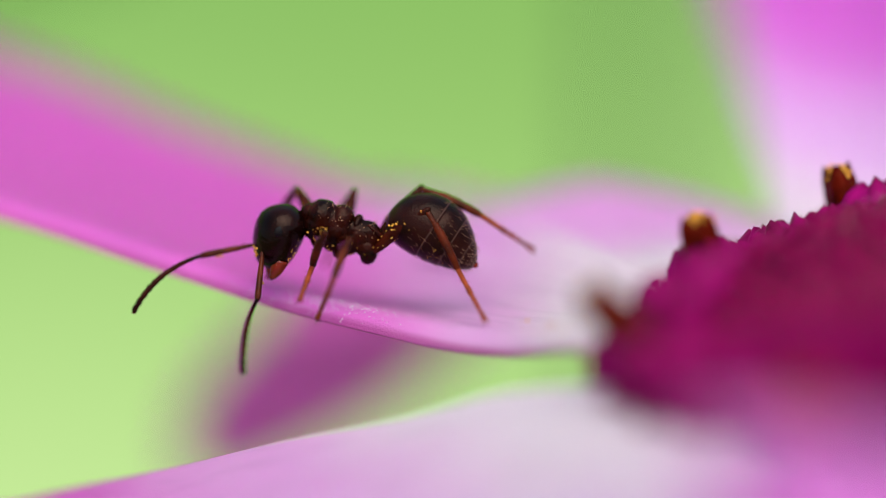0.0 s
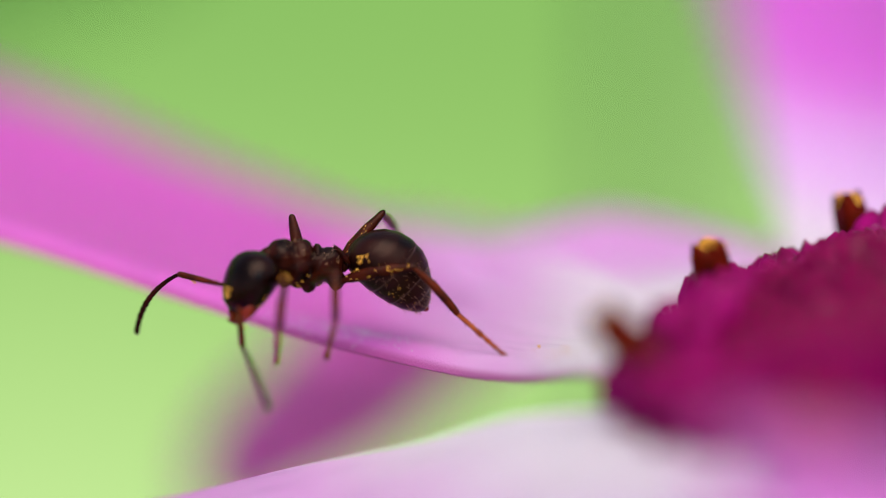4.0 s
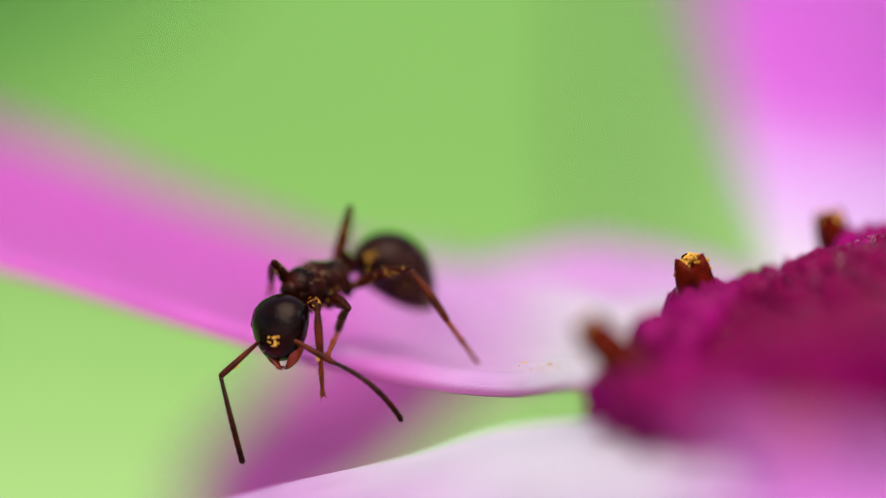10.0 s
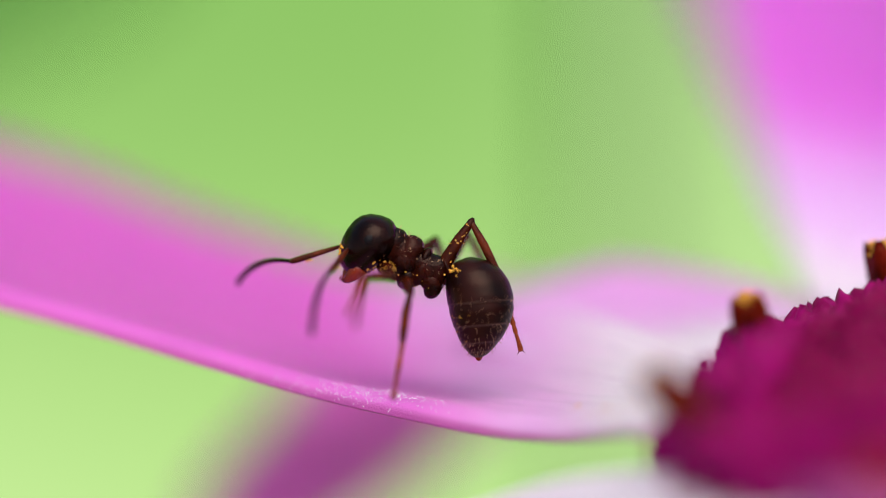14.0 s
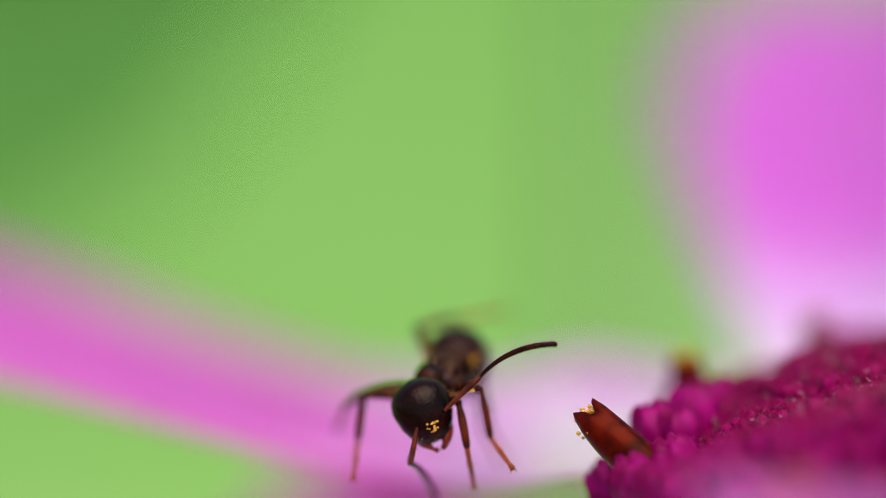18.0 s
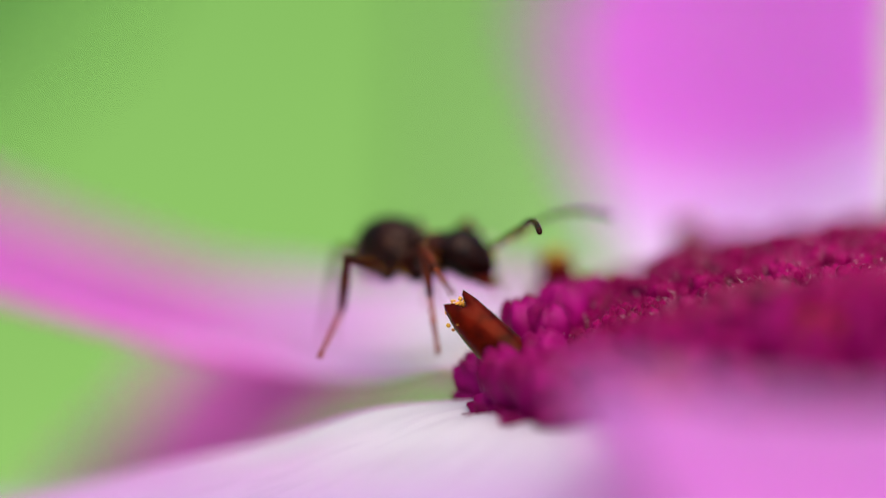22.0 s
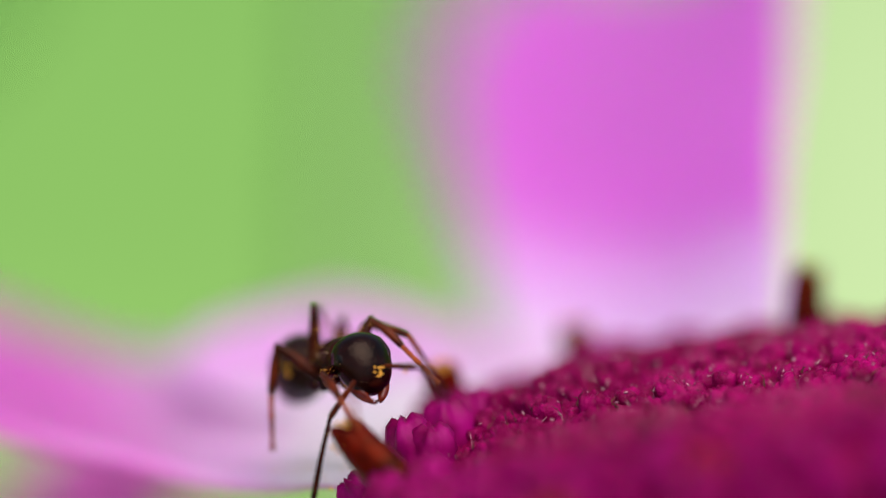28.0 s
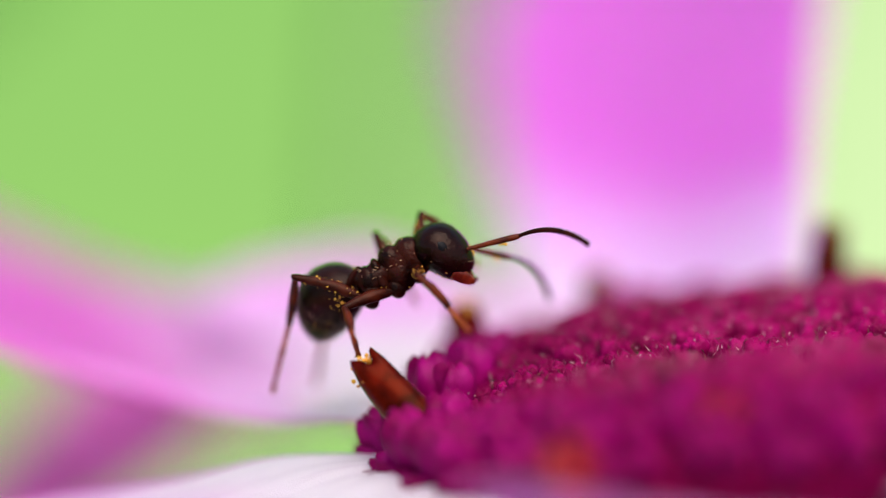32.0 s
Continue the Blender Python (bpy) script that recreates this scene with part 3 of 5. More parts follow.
def anther(tip, way, length, parent, label="", fat=1.0, dusty=26):
    """A dark red anther tube with pointed teeth round a plug of pollen; tip and way in millimetres."""
    bm = bmesh.new()
    n, loops = 24, []
    for x, r, w, tooth in ((-0.15, 0.26, 0, 0), (0.05, 0.3, 0.03, 0), (0.35, 0.29, 0.04, 0), (0.62, 0.265, 0.05, 0), (0.82, 0.24, 0.08, 0.03), (0.93, 0.19, 0.16, 0.08), (0.92, 0.15, 0.12, 0.07), (0.82, 0.12, 0, 0), (0.74, 0.02, 0, 0)):
        ring = []
        for i in range(n):
            a = 2 * math.pi * i / n
            c = math.cos(3 * a + tip[0]) + 0.12 * math.cos(11 * a)
            k = fat * r * (1 + w * c)
            ring.append(mm(length * (x + tooth * c), 0.85 * k * math.cos(a), 1.1 * k * math.sin(a)))
        loops.append(ring)
    rings(bm, loops)
    ob = part("anther", bm, anther_red if dusty > 1 else anther_orange, parent, label)
    d = Vector(way).normalized()
    q = d.to_track_quat("X", "Z").to_matrix().to_4x4()
    ob.matrix_basis = Matrix.Translation(mm(*tip) - d * length * MM) @ q
    rng = random.Random(int(abs(tip[0]) * 100))
    bm = bmesh.new()
    for k in range(2 * dusty):
        a, rr = rng.uniform(0, 2 * math.pi), 0.16 * math.sqrt(rng.random())
        x = length * rng.uniform(0.85, 0.99)
        if k % 12 == 0:
            rr, x = 0.245, length * rng.uniform(0.75, 0.92)
        bmesh.ops.create_icosphere(bm, subdivisions=1, radius=rng.uniform(0.018, 0.042) * MM, matrix=Matrix.Translation(mm(x, 0.85 * fat * rr * math.cos(a), 1.1 * fat * rr * math.sin(a))))
    part("pollen", bm, pollen_gold, ob, "golden pollen grains")
    return ob


def bristles(bm, base, way, length, thick=0.006):
    """One fine hair, a slim cone."""
    d = Vector(way).normalized()
    s = d.orthogonal().normalized()
    t = d.cross(s)
    b = Vector(base)
    ring = [bm.verts.new((b + thick * (s * math.cos(k * 2.0944) + t * math.sin(k * 2.0944))) * MM) for k in range(3)]
    top = bm.verts.new((b + d * length) * MM)
    for k in range(3):
        bm.faces.new((ring[k], ring[(k + 1) % 3], top))


def make_styles():
    """Withered styles and curled floret tips between the inner florets: dark, olive and pale."""
    rng = random.Random(44)
    for name, mat, count, label in (("dry_style_mass", style_dry, 240, "withered olive-brown floret tips"), ("pale_style_mass", grain_glint, 90, "pale glistening floret tips"), ("lobe_tip_mass", floret_magenta, 700, "pointed magenta floret tips")):
        bm = bmesh.new()
        for _ in range(count):
            r, a = (4.4 if mat is not floret_magenta else 5.3) * math.sqrt(rng.random()), rng.uniform(0, 6.2832)
            if mat is floret_magenta:
                r = 3.6 + 0.34 * r
            x, y = CENTRE.x + r * math.cos(a), CENTRE.y + r * math.sin(a)
            base = Vector((x, y, dome(r) + rise(x, y) + rng.uniform(-0.06, 0.1)))
            way = Vector((0.5 * math.cos(a) * r / 5 + rng.gauss(0, 0.5), 0.5 * math.sin(a) * r / 5 + rng.gauss(0, 0.5), 1))
            mid = base + way.normalized() * rng.uniform(0.08, 0.2)
            bristles(bm, base, way, rng.uniform(0.1, 0.2), {style_dry: 0.03, grain_glint: 0.012, floret_magenta: 0.08}[mat] * rng.uniform(0.7, 1.2))
            bristles(bm, mid, way + Vector((rng.gauss(0, 1), rng.gauss(0, 1), 0)), rng.uniform(0.07, 0.16), 0.016)
        ob = part(name, bm, mat, flower, label)
        ob["kind"] = "stuff"


make_florets()
make_styles()
for (tip, way, length), fat, dusty in zip(ANTHERS, (1.18, 1.1, 1.15, 1.4, 1.0, 1.7, 1.7), (36, 36, 26, 12, 20, 1, 1)):
    anther(tip, way, length, flower, "dark red anther with golden pollen at its mouth", fat, dusty)


def make_specks():
    """Spilt pollen on the claw of the ant's petal."""
    rng = random.Random(12)
    bm = bmesh.new()
    g = GRIDS[1]
    for _ in range(90):
        p = g[rng.randrange(3, 16)][rng.randrange(1, 12)]
        s = rng.choice((0.008, 0.012, 0.016, 0.03)) * MM
        at = Vector((p.x + rng.uniform(-0.2, 0.2), p.y, p.z)) * MM
        bmesh.ops.create_icosphere(bm, subdivisions=1, radius=1.0, matrix=Matrix.Translation(at) @ Matrix.Diagonal((s, s, s * 0.8, 1)))
    me = bpy.data.meshes.new("pollen_specks")
    bm.to_mesh(me)
    bm.free()
    me.materials.append(pollen_gold)
    tagged(new("pollen_specks", me), "spilt golden pollen specks on the white petal claw", "pollen", kind="stuff")


make_specks()


def make_glint_beads():
    """Tiny pale beads stand in for the glint along the rim the ant walks on."""
    rng = random.Random(31)
    bm = bmesh.new()
    g = GRIDS[1]
    for _ in range(520):
        k = rng.gauss(0, 1)
        i, f = int(min(36, max(8, 30.0 + 2.2 * k))), rng.random()
        j, h = int(abs(rng.gauss(3.9 - 0.7 * k, 0.8))), rng.random()
        p = g[i][j].lerp(g[i + 1][j], f).lerp(g[i][j + 1].lerp(g[i + 1][j + 1], f), h)
        r = rng.choice((0.006, 0.008, 0.011, 0.015))
        turn = pose(0, 0, 0, rng.uniform(0, 90), rng.uniform(0, 90), 0)
        tips = [bm.verts.new((p + turn @ Vector(d) * r) * MM) for d in ((1, 0, 0), (0, 1, 0), (-1, 0, 0), (0, -1, 0), (0, 0, 1), (0, 0, -1))]
        for q in range(4):
            bm.faces.new((tips[q], tips[(q + 1) % 4], tips[4]))
            bm.faces.new((tips[(q + 1) % 4], tips[q], tips[5]))
    ob = part("petal_glint_mass", bm, petal_glint, flower, "tiny pale beads that stand in for glints on the petal's skin")
    ob["kind"] = "stuff"


make_glint_beads()

# the ant
WARM = (1.0, 0.72, 0.6)
ant_black = body_material("ant_black", (0.002, 0.0004, 0.0003), (0.01, 0.002, 0.0013), 0.17, 2500, 0.8, 0.13, 0.000012, 0.0, None, WARM)
ant_brown = body_material("ant_brown", (0.0025, 0.0004, 0.0003), (0.028, 0.004, 0.0017), 0.16, 3000, 0.9, 0.11, 0.000014, 0.0, None, WARM)
ant_leg = body_material("ant_leg", (0.008, 0.0012, 0.0005), (0.055, 0.0075, 0.0022), 0.25, 3500, 0.9, 0.14, 0.000015, 0.2, None, WARM)
ant_shin = body_material("ant_shin", (0.024, 0.0032, 0.001), (0.13, 0.018, 0.004), 0.28, 3500, 0.9, 0.22, 0.000015, 0.3, None, WARM)
ant_foot = body_material("ant_foot", (0.2, 0.032, 0.009), (0.42, 0.085, 0.02), 0.4, 5000, 0.5, 0.25, 0.00001, 0.35, None, WARM)
ant_jaw = body_material("ant_jaw", (0.09, 0.006, 0.002), (0.3, 0.028, 0.007), 0.22, 3500, 0.6, 0.45, 0.00001, 0.2)
ant_eye = body_material("ant_eye", (0.002, 0.001, 0.001), (0.005, 0.003, 0.003), 0.2, 20000, 0.5, 0.12)
ant_hair = body_material("ant_hair", (0.3, 0.14, 0.06), (0.46, 0.25, 0.12), 0.5, 5000)


def gaster_material():
    """Dark brown tergites, each with a pale horny hind margin."""
    m, t, b = material("ant_gaster")
    col = ramp(t, grain(t, 2200, 4.0), [(0.3, (0.003, 0.0006, 0.0005)), (0.7, (0.018, 0.0034, 0.002))])
    co = t.nodes.new("ShaderNodeTexCoord")
    sep = t.nodes.new("ShaderNodeSeparateXYZ")
    t.links.new(co.outputs["Object"], sep.inputs[0])
    for step in TERGITES:
        near = node(t, "ShaderNodeMath")
        near.operation = "COMPARE"
        t.links.new(sep.outputs["X"], near.inputs[0])
        near.inputs[1].default_value, near.inputs[2].default_value = (step * GASTER - 0.004) * MM, 0.011 * MM
        col = mixed(t, col, (0.06, 0.03, 0.022), near.outputs[0])
    t.links.new(col, b.inputs["Base Color"])
    cells = node(t, "ShaderNodeTexVoronoi", Scale=26000.0)
    t.links.new(co.outputs["Object"], cells.inputs["Vector"])
    bump(t, b, cells.outputs["Distance"], 0.35, 0.00001)
    b.inputs["Roughness"].default_value = 0.3
    b.inputs["Specular IOR Level"].default_value = 0.13
    b.inputs["Specular Tint"].default_value = (*WARM, 1)
    return m


GASTER, TERGITES = 1.6, (0.45, 0.68, 0.85, 0.94)
FEMUR, TIBIA, TARSUS = {"1": 0.92, "2": 0.95, "3": 1.25}, {"1": 0.72, "2": 0.78, "3": 1.05}, {"1": 0.85, "2": 0.9, "3": 1.15}
HIPS = {"1": (0.3, 0.17, -0.28), "2": (-0.1, 0.19, -0.31), "3": (-0.56, 0.15, -0.24)}
FEELER = (0.74, 0.17, 0.27)


def bead(bm, at, size, sub=2):
    m = Matrix.Translation(mm(*at)) @ Matrix.Diagonal((*[k * MM for k in size], 1))
    bmesh.ops.create_icosphere(bm, subdivisions=sub, radius=1.0, matrix=m)


def dusting(name, parent, rng, count, spot, size=(0.012, 0.03)):
    bm = bmesh.new()
    for _ in range(count):
        r = 0.72 * rng.uniform(*size)
        bead(bm, spot(rng), (r, r, r * 0.8), 1)
    return part(name, bm, pollen_gold, parent, "golden pollen grains")


def limb(name, length, profile, mat, parent, seed, arch=None, hairs=10, wide=1.0):
    rng = random.Random(seed)
    bm = bmesh.new()
    lathe(bm, [(x * length, r) for x, r in profile], 12, wide, 1.0, arch)
    for _ in range(hairs):
        x = rng.uniform(0.1, 0.95)
        r = np.interp(x, [p[0] for p in profile], [p[1] for p in profile])
        a = rng.uniform(0, 6.28)
        z0 = arch(x * length) if arch else 0
        bristles(bm, (x * length, 0.9 * r * math.cos(a), z0 + 0.9 * r * math.sin(a)), (0.8, math.cos(a), math.sin(a)), rng.uniform(0.04, 0.075), 0.004)
    return part(name, bm, mat, parent)


def make_ant():
    rng = random.Random(9)
    ant = tagged(new("ant"), "dark brown ant with reddish legs, dusted with yellow pollen", "ant")
    bits = {"ant": ant}
    # thorax, along x from waist to neck
    bm = bmesh.new()
    lathe(bm, [(-0.66, 0.03), (-0.63, 0.12), (-0.55, 0.19), (-0.42, 0.25), (-0.28, 0.26), (-0.17, 0.23), (-0.12, 0.21), (-0.07, 0.23), (0.02, 0.28), (0.12, 0.29), (0.17, 0.28), (0.22, 0.3), (0.34, 0.3), (0.46, 0.26), (0.56, 0.18), (0.62, 0.14), (0.7, 0.12), (0.73, 0.03)], 32, 0.84, 1.04,
          lambda x: 0.05 * math.cos(x * 2.6) - 0.06)
    for v in bm.verts:
        n = noise.noise(v.co / MM * 4.0)
        v.co += v.co.normalized() * n * 0.02 * MM
    thorax = part("thorax", bm, ant_brown, ant)
    plates = (("pronotum", (0.37, 0, 0.0), (0.27, 0.28, 0.33)), ("neck", (0.6, 0, 0.0), (0.13, 0.15, 0.17)), ("mesonotum", (0.07, 0, 0.1), (0.21, 0.22, 0.26)), ("metanotum", (-0.19, 0, 0.13), (0.09, 0.15, 0.17)),
              ("propodeum", (-0.42, 0, 0.02), (0.23, 0.2, 0.25)))
    for sy in (1, -1):
        plates += (("side_plate", (0.07, sy * 0.15, -0.14), (0.22, 0.13, 0.27)), ("side_plate", (-0.24, sy * 0.15, -0.12), (0.11, 0.1, 0.22)), ("side_plate", (-0.45, sy * 0.14, -0.13), (0.16, 0.09, 0.15)), ("side_plate", (0.4, sy * 0.19, -0.13), (0.2, 0.1, 0.2)))
    for name, at, size in plates:
        bm = bmesh.new()
        bead(bm, at, size, 4)
        for v in bm.verts:
            p = v.co / MM
            v.co += (p - Vector(at)).normalized() * MM * (0.022 * noise.noise(p * 4.0) + 0.008 * noise.noise(p * 16.0))
        part(name, bm, ant_brown, thorax)
    bm = bmesh.new()
    for _ in range(60):
        x = rng.uniform(-0.5, 0.5)
        a = rng.uniform(0.3, 2.84)
        r = 0.34 if x > 0 else 0.27
        bristles(bm, (x, 0.8 * r * math.cos(a), r * math.sin(a) - 0.03), (rng.uniform(-0.5, 0.5), math.cos(a), math.sin(a)), rng.uniform(0.06, 0.14))
    part("bristles", bm, ant_hair, thorax, "fine pale hairs")

    def on_plate(g):
        _, at, size = g.choice([p for p in plates if p[0] == "side_plate"])
        a, h = g.uniform(0, 6.2832), g.uniform(-0.95, 0.1)
        c = math.sqrt(1 - h * h)
        return (at[0] + size[0] * c * math.cos(a), at[1] + size[1] * c * math.sin(a), at[2] + size[2] * h)
    dusting("pollen", thorax, rng, 190, on_plate)
    for side, sy in (("L", 1), ("R", -1)):
        for k, (hx, hy, hz) in HIPS.items():
            bm = bmesh.new()
            bead(bm, (hx * 0.97, sy * hy * 0.95, hz + 0.03), (0.14, 0.11, 0.18))
            part("coxa", bm, ant_brown, thorax)
    # head, along x from nape to jaw tip
    bm = bmesh.new()
    skull = [(-0.02, 0.05), (0.03, 0.2), (0.12, 0.35), (0.24, 0.44), (0.38, 0.47), (0.54, 0.455), (0.7, 0.42), (0.84, 0.36), (0.96, 0.28), (1.05, 0.13)]
    lift = lambda x: 0.02 + 0.04 * math.sin(x * 3)
    lathe(bm, skull, 32, 1.03, 0.86, lift)

    def on_head(x, a):
        r = float(np.interp(x, [q[0] for q in skull], [q[1] for q in skull]))
        return (x, 1.03 * r * math.cos(a), lift(x) + 0.86 * r * math.sin(a))
    head = part("head", bm, ant_black, ant, "glossy dark head")
    for sy in (1, -1):
        bm = bmesh.new()
        bead(bm, (0.44, sy * 0.42, 0.14), (0.12, 0.055, 0.1), 3)
        part("eye", bm, ant_eye, head, "black compound eye")
        bm = bmesh.new()
        loops = []
        for k in range(9):
            u = k / 8
            x, y = 0.86 + 0.34 * u, sy * (0.23 - 0.17 * u * u)
            w, h = (0.1 - 0.05 * u) * (1 - u ** 6) + 0.015, (0.12 - 0.06 * u) * (1 - u ** 6) + 0.02
            loops.append([mm(x + 0.02 * math.cos(a), y + w * math.cos(a), -0.06 + h * math.sin(a)) for a in [2 * math.pi * i / 12 for i in range(12)]])
        rings(bm, loops)
        for k in range(5):
            bristles(bm, (1.12 + 0.012 * k, sy * (0.05 + 0.012 * k), -0.13 + 0.035 * k), (1.0, -sy * 0.6, 0), 0.09, 0.022)
        part("mandible", bm, ant_jaw, head, "reddish toothed mandible")
        bm = bmesh.new()
        bead(bm, (FEELER[0] - 0.02, sy * FEELER[1], FEELER[2] - 0.02), (0.07, 0.07, 0.06))
        part("antenna_socket", bm, ant_jaw, head)
    bm = bmesh.new()
    bead(bm, (0.9, 0, 0.14), (0.14, 0.2, 0.14), 3)
    part("clypeus", bm, ant_brown, head)
    dusting("pollen", head, rng, 20, lambda g: on_head(g.uniform(0.8, 0.93), g.gauss(1.45, 0.13)), (0.018, 0.034))
    dusting("pollen", head, rng, 46, lambda g: on_head(g.uniform(0.45, 1.0), g.uniform(3.7, 5.7)), (0.012, 0.026))
    bm = bmesh.new()
    for _ in range(40):
        x, a = rng.uniform(0.1, 0.95), rng.uniform(0, 6.28)
        r = np.interp(x, [0, 0.26, 0.5, 0.95], [0.2, 0.43, 0.45, 0.28])
        bristles(bm, (x, r * math.cos(a), 0.04 + 0.82 * r * math.sin(a)), (0.6, math.cos(a), math.sin(a)), rng.uniform(0.05, 0.1), 0.005)
    part("bristles", bm, ant_hair, head, "fine pale hairs")
    # petiole with its upright scale
    bm = bmesh.new()
    lathe(bm, [(-0.06, 0.03), (0.0, 0.09), (0.14, 0.1), (0.3, 0.09), (0.42, 0.1), (0.46, 0.03)], 14)
    rings(bm, [[mm(0.14 + 0.05 * u + w * math.cos(a), 2.6 * w * math.sin(a), 0.02 + 0.34 * u) for a in [math.pi * i / 6 for i in range(12)]] for u, w in ((0, 0.07), (0.3, 0.068), (0.6, 0.055), (0.85, 0.035), (1.0, 0.012))])
    bits["petiole"] = part("petiole", bm, ant_brown, ant)
    # gaster, along x from its front to its tip
    bm = bmesh.new()
    prof = []
    outline = ((0, 0.05), (0.02, 0.2), (0.06, 0.34), (0.14, 0.47), (0.26, 0.55), (0.4, 0.575), (0.54, 0.56), (0.68, 0.49), (0.8, 0.385), (0.9, 0.26), (0.96, 0.16), (0.99, 0.09), (1, 0.03))
    bend = lambda x: 0.14 * math.sin(x * 1.9)
    stops = sorted({k / 40 for k in range(41)} | {q + d for q in TERGITES for d in (-0.004, 0.004)})
    for u in stops:
        r = float(np.interp(u, [o[0] for o in outline], [o[1] for o in outline]))
        r -= 0.022 * sum(math.exp(-(u - q) / 0.05) for q in TERGITES if u > q) * min(1.0, 2.5 * (1.02 - u))
        prof.append((GASTER * u, max(0.95 * r, 0.02)))
    lathe(bm, prof, 40, 0.95, 0.97, bend)
    gaster = part("gaster", bm, gaster_material(), ant, "dark brown segmented gaster with pale segment margins")
    bm = bmesh.new()
    for k in range(560):
        erect = k < 36
        x = GASTER * (rng.choice(TERGITES) if erect else rng.uniform(0.04, 0.97))
        a = rng.uniform(0, 6.28)
        r = np.interp(x, [p[0] for p in prof], [p[1] for p in prof])
        bristles(bm, (x, 0.94 * r * math.cos(a), bend(x) + 0.96 * r * math.sin(a)), (0.9 if erect else 1.6, (1.0 if erect else 0.35) * math.cos(a), (1.0 if erect else 0.35) * math.sin(a)), rng.uniform(0.05, 0.09) if erect else rng.uniform(0.05, 0.08), 0.005 if erect else 0.004)
    part("bristles", bm, ant_hair, gaster, "fine pale hairs")
    bm = bmesh.new()
    bead(bm, (GASTER * 0.985, 0, bend(GASTER)), (0.07, 0.06, 0.06), 2)
    part("gaster_tip", bm, ant_jaw, gaster, "reddish tip")

    def on_gaster(g):
        x, a = g.choice((g.gauss(0.25, 0.06), g.gauss(0.95, 0.08), g.uniform(0.2, 1.4))), g.choice((g.gauss(-0.3, 0.3), g.gauss(3.44, 0.3)))
        x = min(1.6, max(0.05, x))
        r = np.interp(x, [p[0] for p in prof], [p[1] for p in prof])
        return (x, 0.95 * r * math.cos(a), bend(x) + 0.97 * r * math.sin(a))
    dusting("pollen", gaster, rng, 44, on_gaster, (0.008, 0.02))
    for sy in (1, -1):
        dusting("pollen", gaster, rng, 12, lambda g: (g.gauss(0.2, 0.035), sy * 0.4 + g.gauss(0, 0.02), g.gauss(-0.06, 0.06)), (0.02, 0.04))
    bits["thorax"], bits["head"], bits["gaster"] = thorax, head, gaster
    for side in "LR":
        for k in "123":
            key, seed = side + k, ord(side) * 7 + int(k)
            f = limb("femur", FEMUR[k], [(-0.04, 0.02), (0.0, 0.07), (0.12, 0.06), (0.2, 0.085), (0.45, 0.112), (0.75, 0.088), (0.95, 0.062), (1.02, 0.055), (1.06, 0.02)], ant_leg, ant, seed, lambda x: 0.05 * math.sin(math.pi * min(1.0, max(0.0, x / FEMUR[k]))), 20)
            ti = limb("tibia", TIBIA[k], [(-0.05, 0.02), (-0.02, 0.05), (0.1, 0.05), (0.4, 0.07), (0.8, 0.065), (0.97, 0.055), (1.03, 0.02)], ant_shin, ant, seed + 50, lambda x: 0.035 * math.sin(math.pi * min(1.0, max(0.0, x / TIBIA[k]))), 44)
            rng2 = random.Random(seed)
            ta = limb("tarsus", TARSUS[k], [(-0.04, 0.015), (0.0, 0.042), (0.3, 0.038), (0.46, 0.05), (0.48, 0.03), (0.6, 0.043), (0.62, 0.028), (0.72, 0.04), (0.74, 0.026), (0.86, 0.034), (0.97, 0.046), (1.0, 0.015)], ant_foot, ant, seed + 90, None, 40)
            bm = bmesh.new()
            L = TARSUS[k]
            for sy in (1, -1):
                bristles(bm, (L * 0.97, 0.01 * sy, 0), (0.7, 0.6 * sy, -0.5), 0.12, 0.014)
            part("claw", bm, ant_jaw, ta)
            thigh = [(0.0, 0.07), (0.12, 0.06), (0.2, 0.085), (0.45, 0.112), (0.75, 0.088), (0.95, 0.062)]

            def on_femur(g):
                u, a = g.uniform(0.12, 0.95), g.uniform(0, 6.2832)
                r = float(np.interp(u, [q[0] for q in thigh], [q[1] for q in thigh]))
                return (u * FEMUR[k], r * math.cos(a), 0.05 * math.sin(math.pi * u) + r * math.sin(a))
            if k != "2":
                dusting("pollen", f, rng2, 44, on_femur, (0.01, 0.024))
            bits["femur" + key], bits["tibia" + key], bits["tarsus" + key] = f, ti, ta
        sc = limb("scape", 0.92, [(-0.03, 0.02), (0.0, 0.045), (0.08, 0.03), (0.5, 0.045), (0.9, 0.052), (1.0, 0.045), (1.03, 0.02)], ant_shin, ant, 300 + ord(side), None, 22)
        prof2 = [(-0.02, 0.02)]
        for k in range(11):
            u0, u1 = k / 11, (k + 1) / 11
            fat = 0.036 + 0.018 * min(1.0, k / 6)
            prof2 += [(u0 + 0.005, fat * 0.8), ((u0 + u1) / 2, fat), (u1 - 0.008, fat * 0.85)]
        prof2 += [(0.99, 0.035), (1.01, 0.012)]
        fu = limb("flagellum", 1.42, prof2, ant_brown, ant, 320 + ord(side), lambda x: 0.16 * (1 - (2 * max(0.0, min(1.42, x)) / 1.42 - 1) ** 2), 0)
        dusting("pollen", sc, random.Random(3), 12, lambda g: (g.uniform(0.6, 0.72), g.gauss(0, 0.025), -g.uniform(0.035, 0.08)), (0.02, 0.035))
        bits["scape" + side], bits["flagellum" + side] = sc, fu
    return bits


bits = make_ant()
stances = []


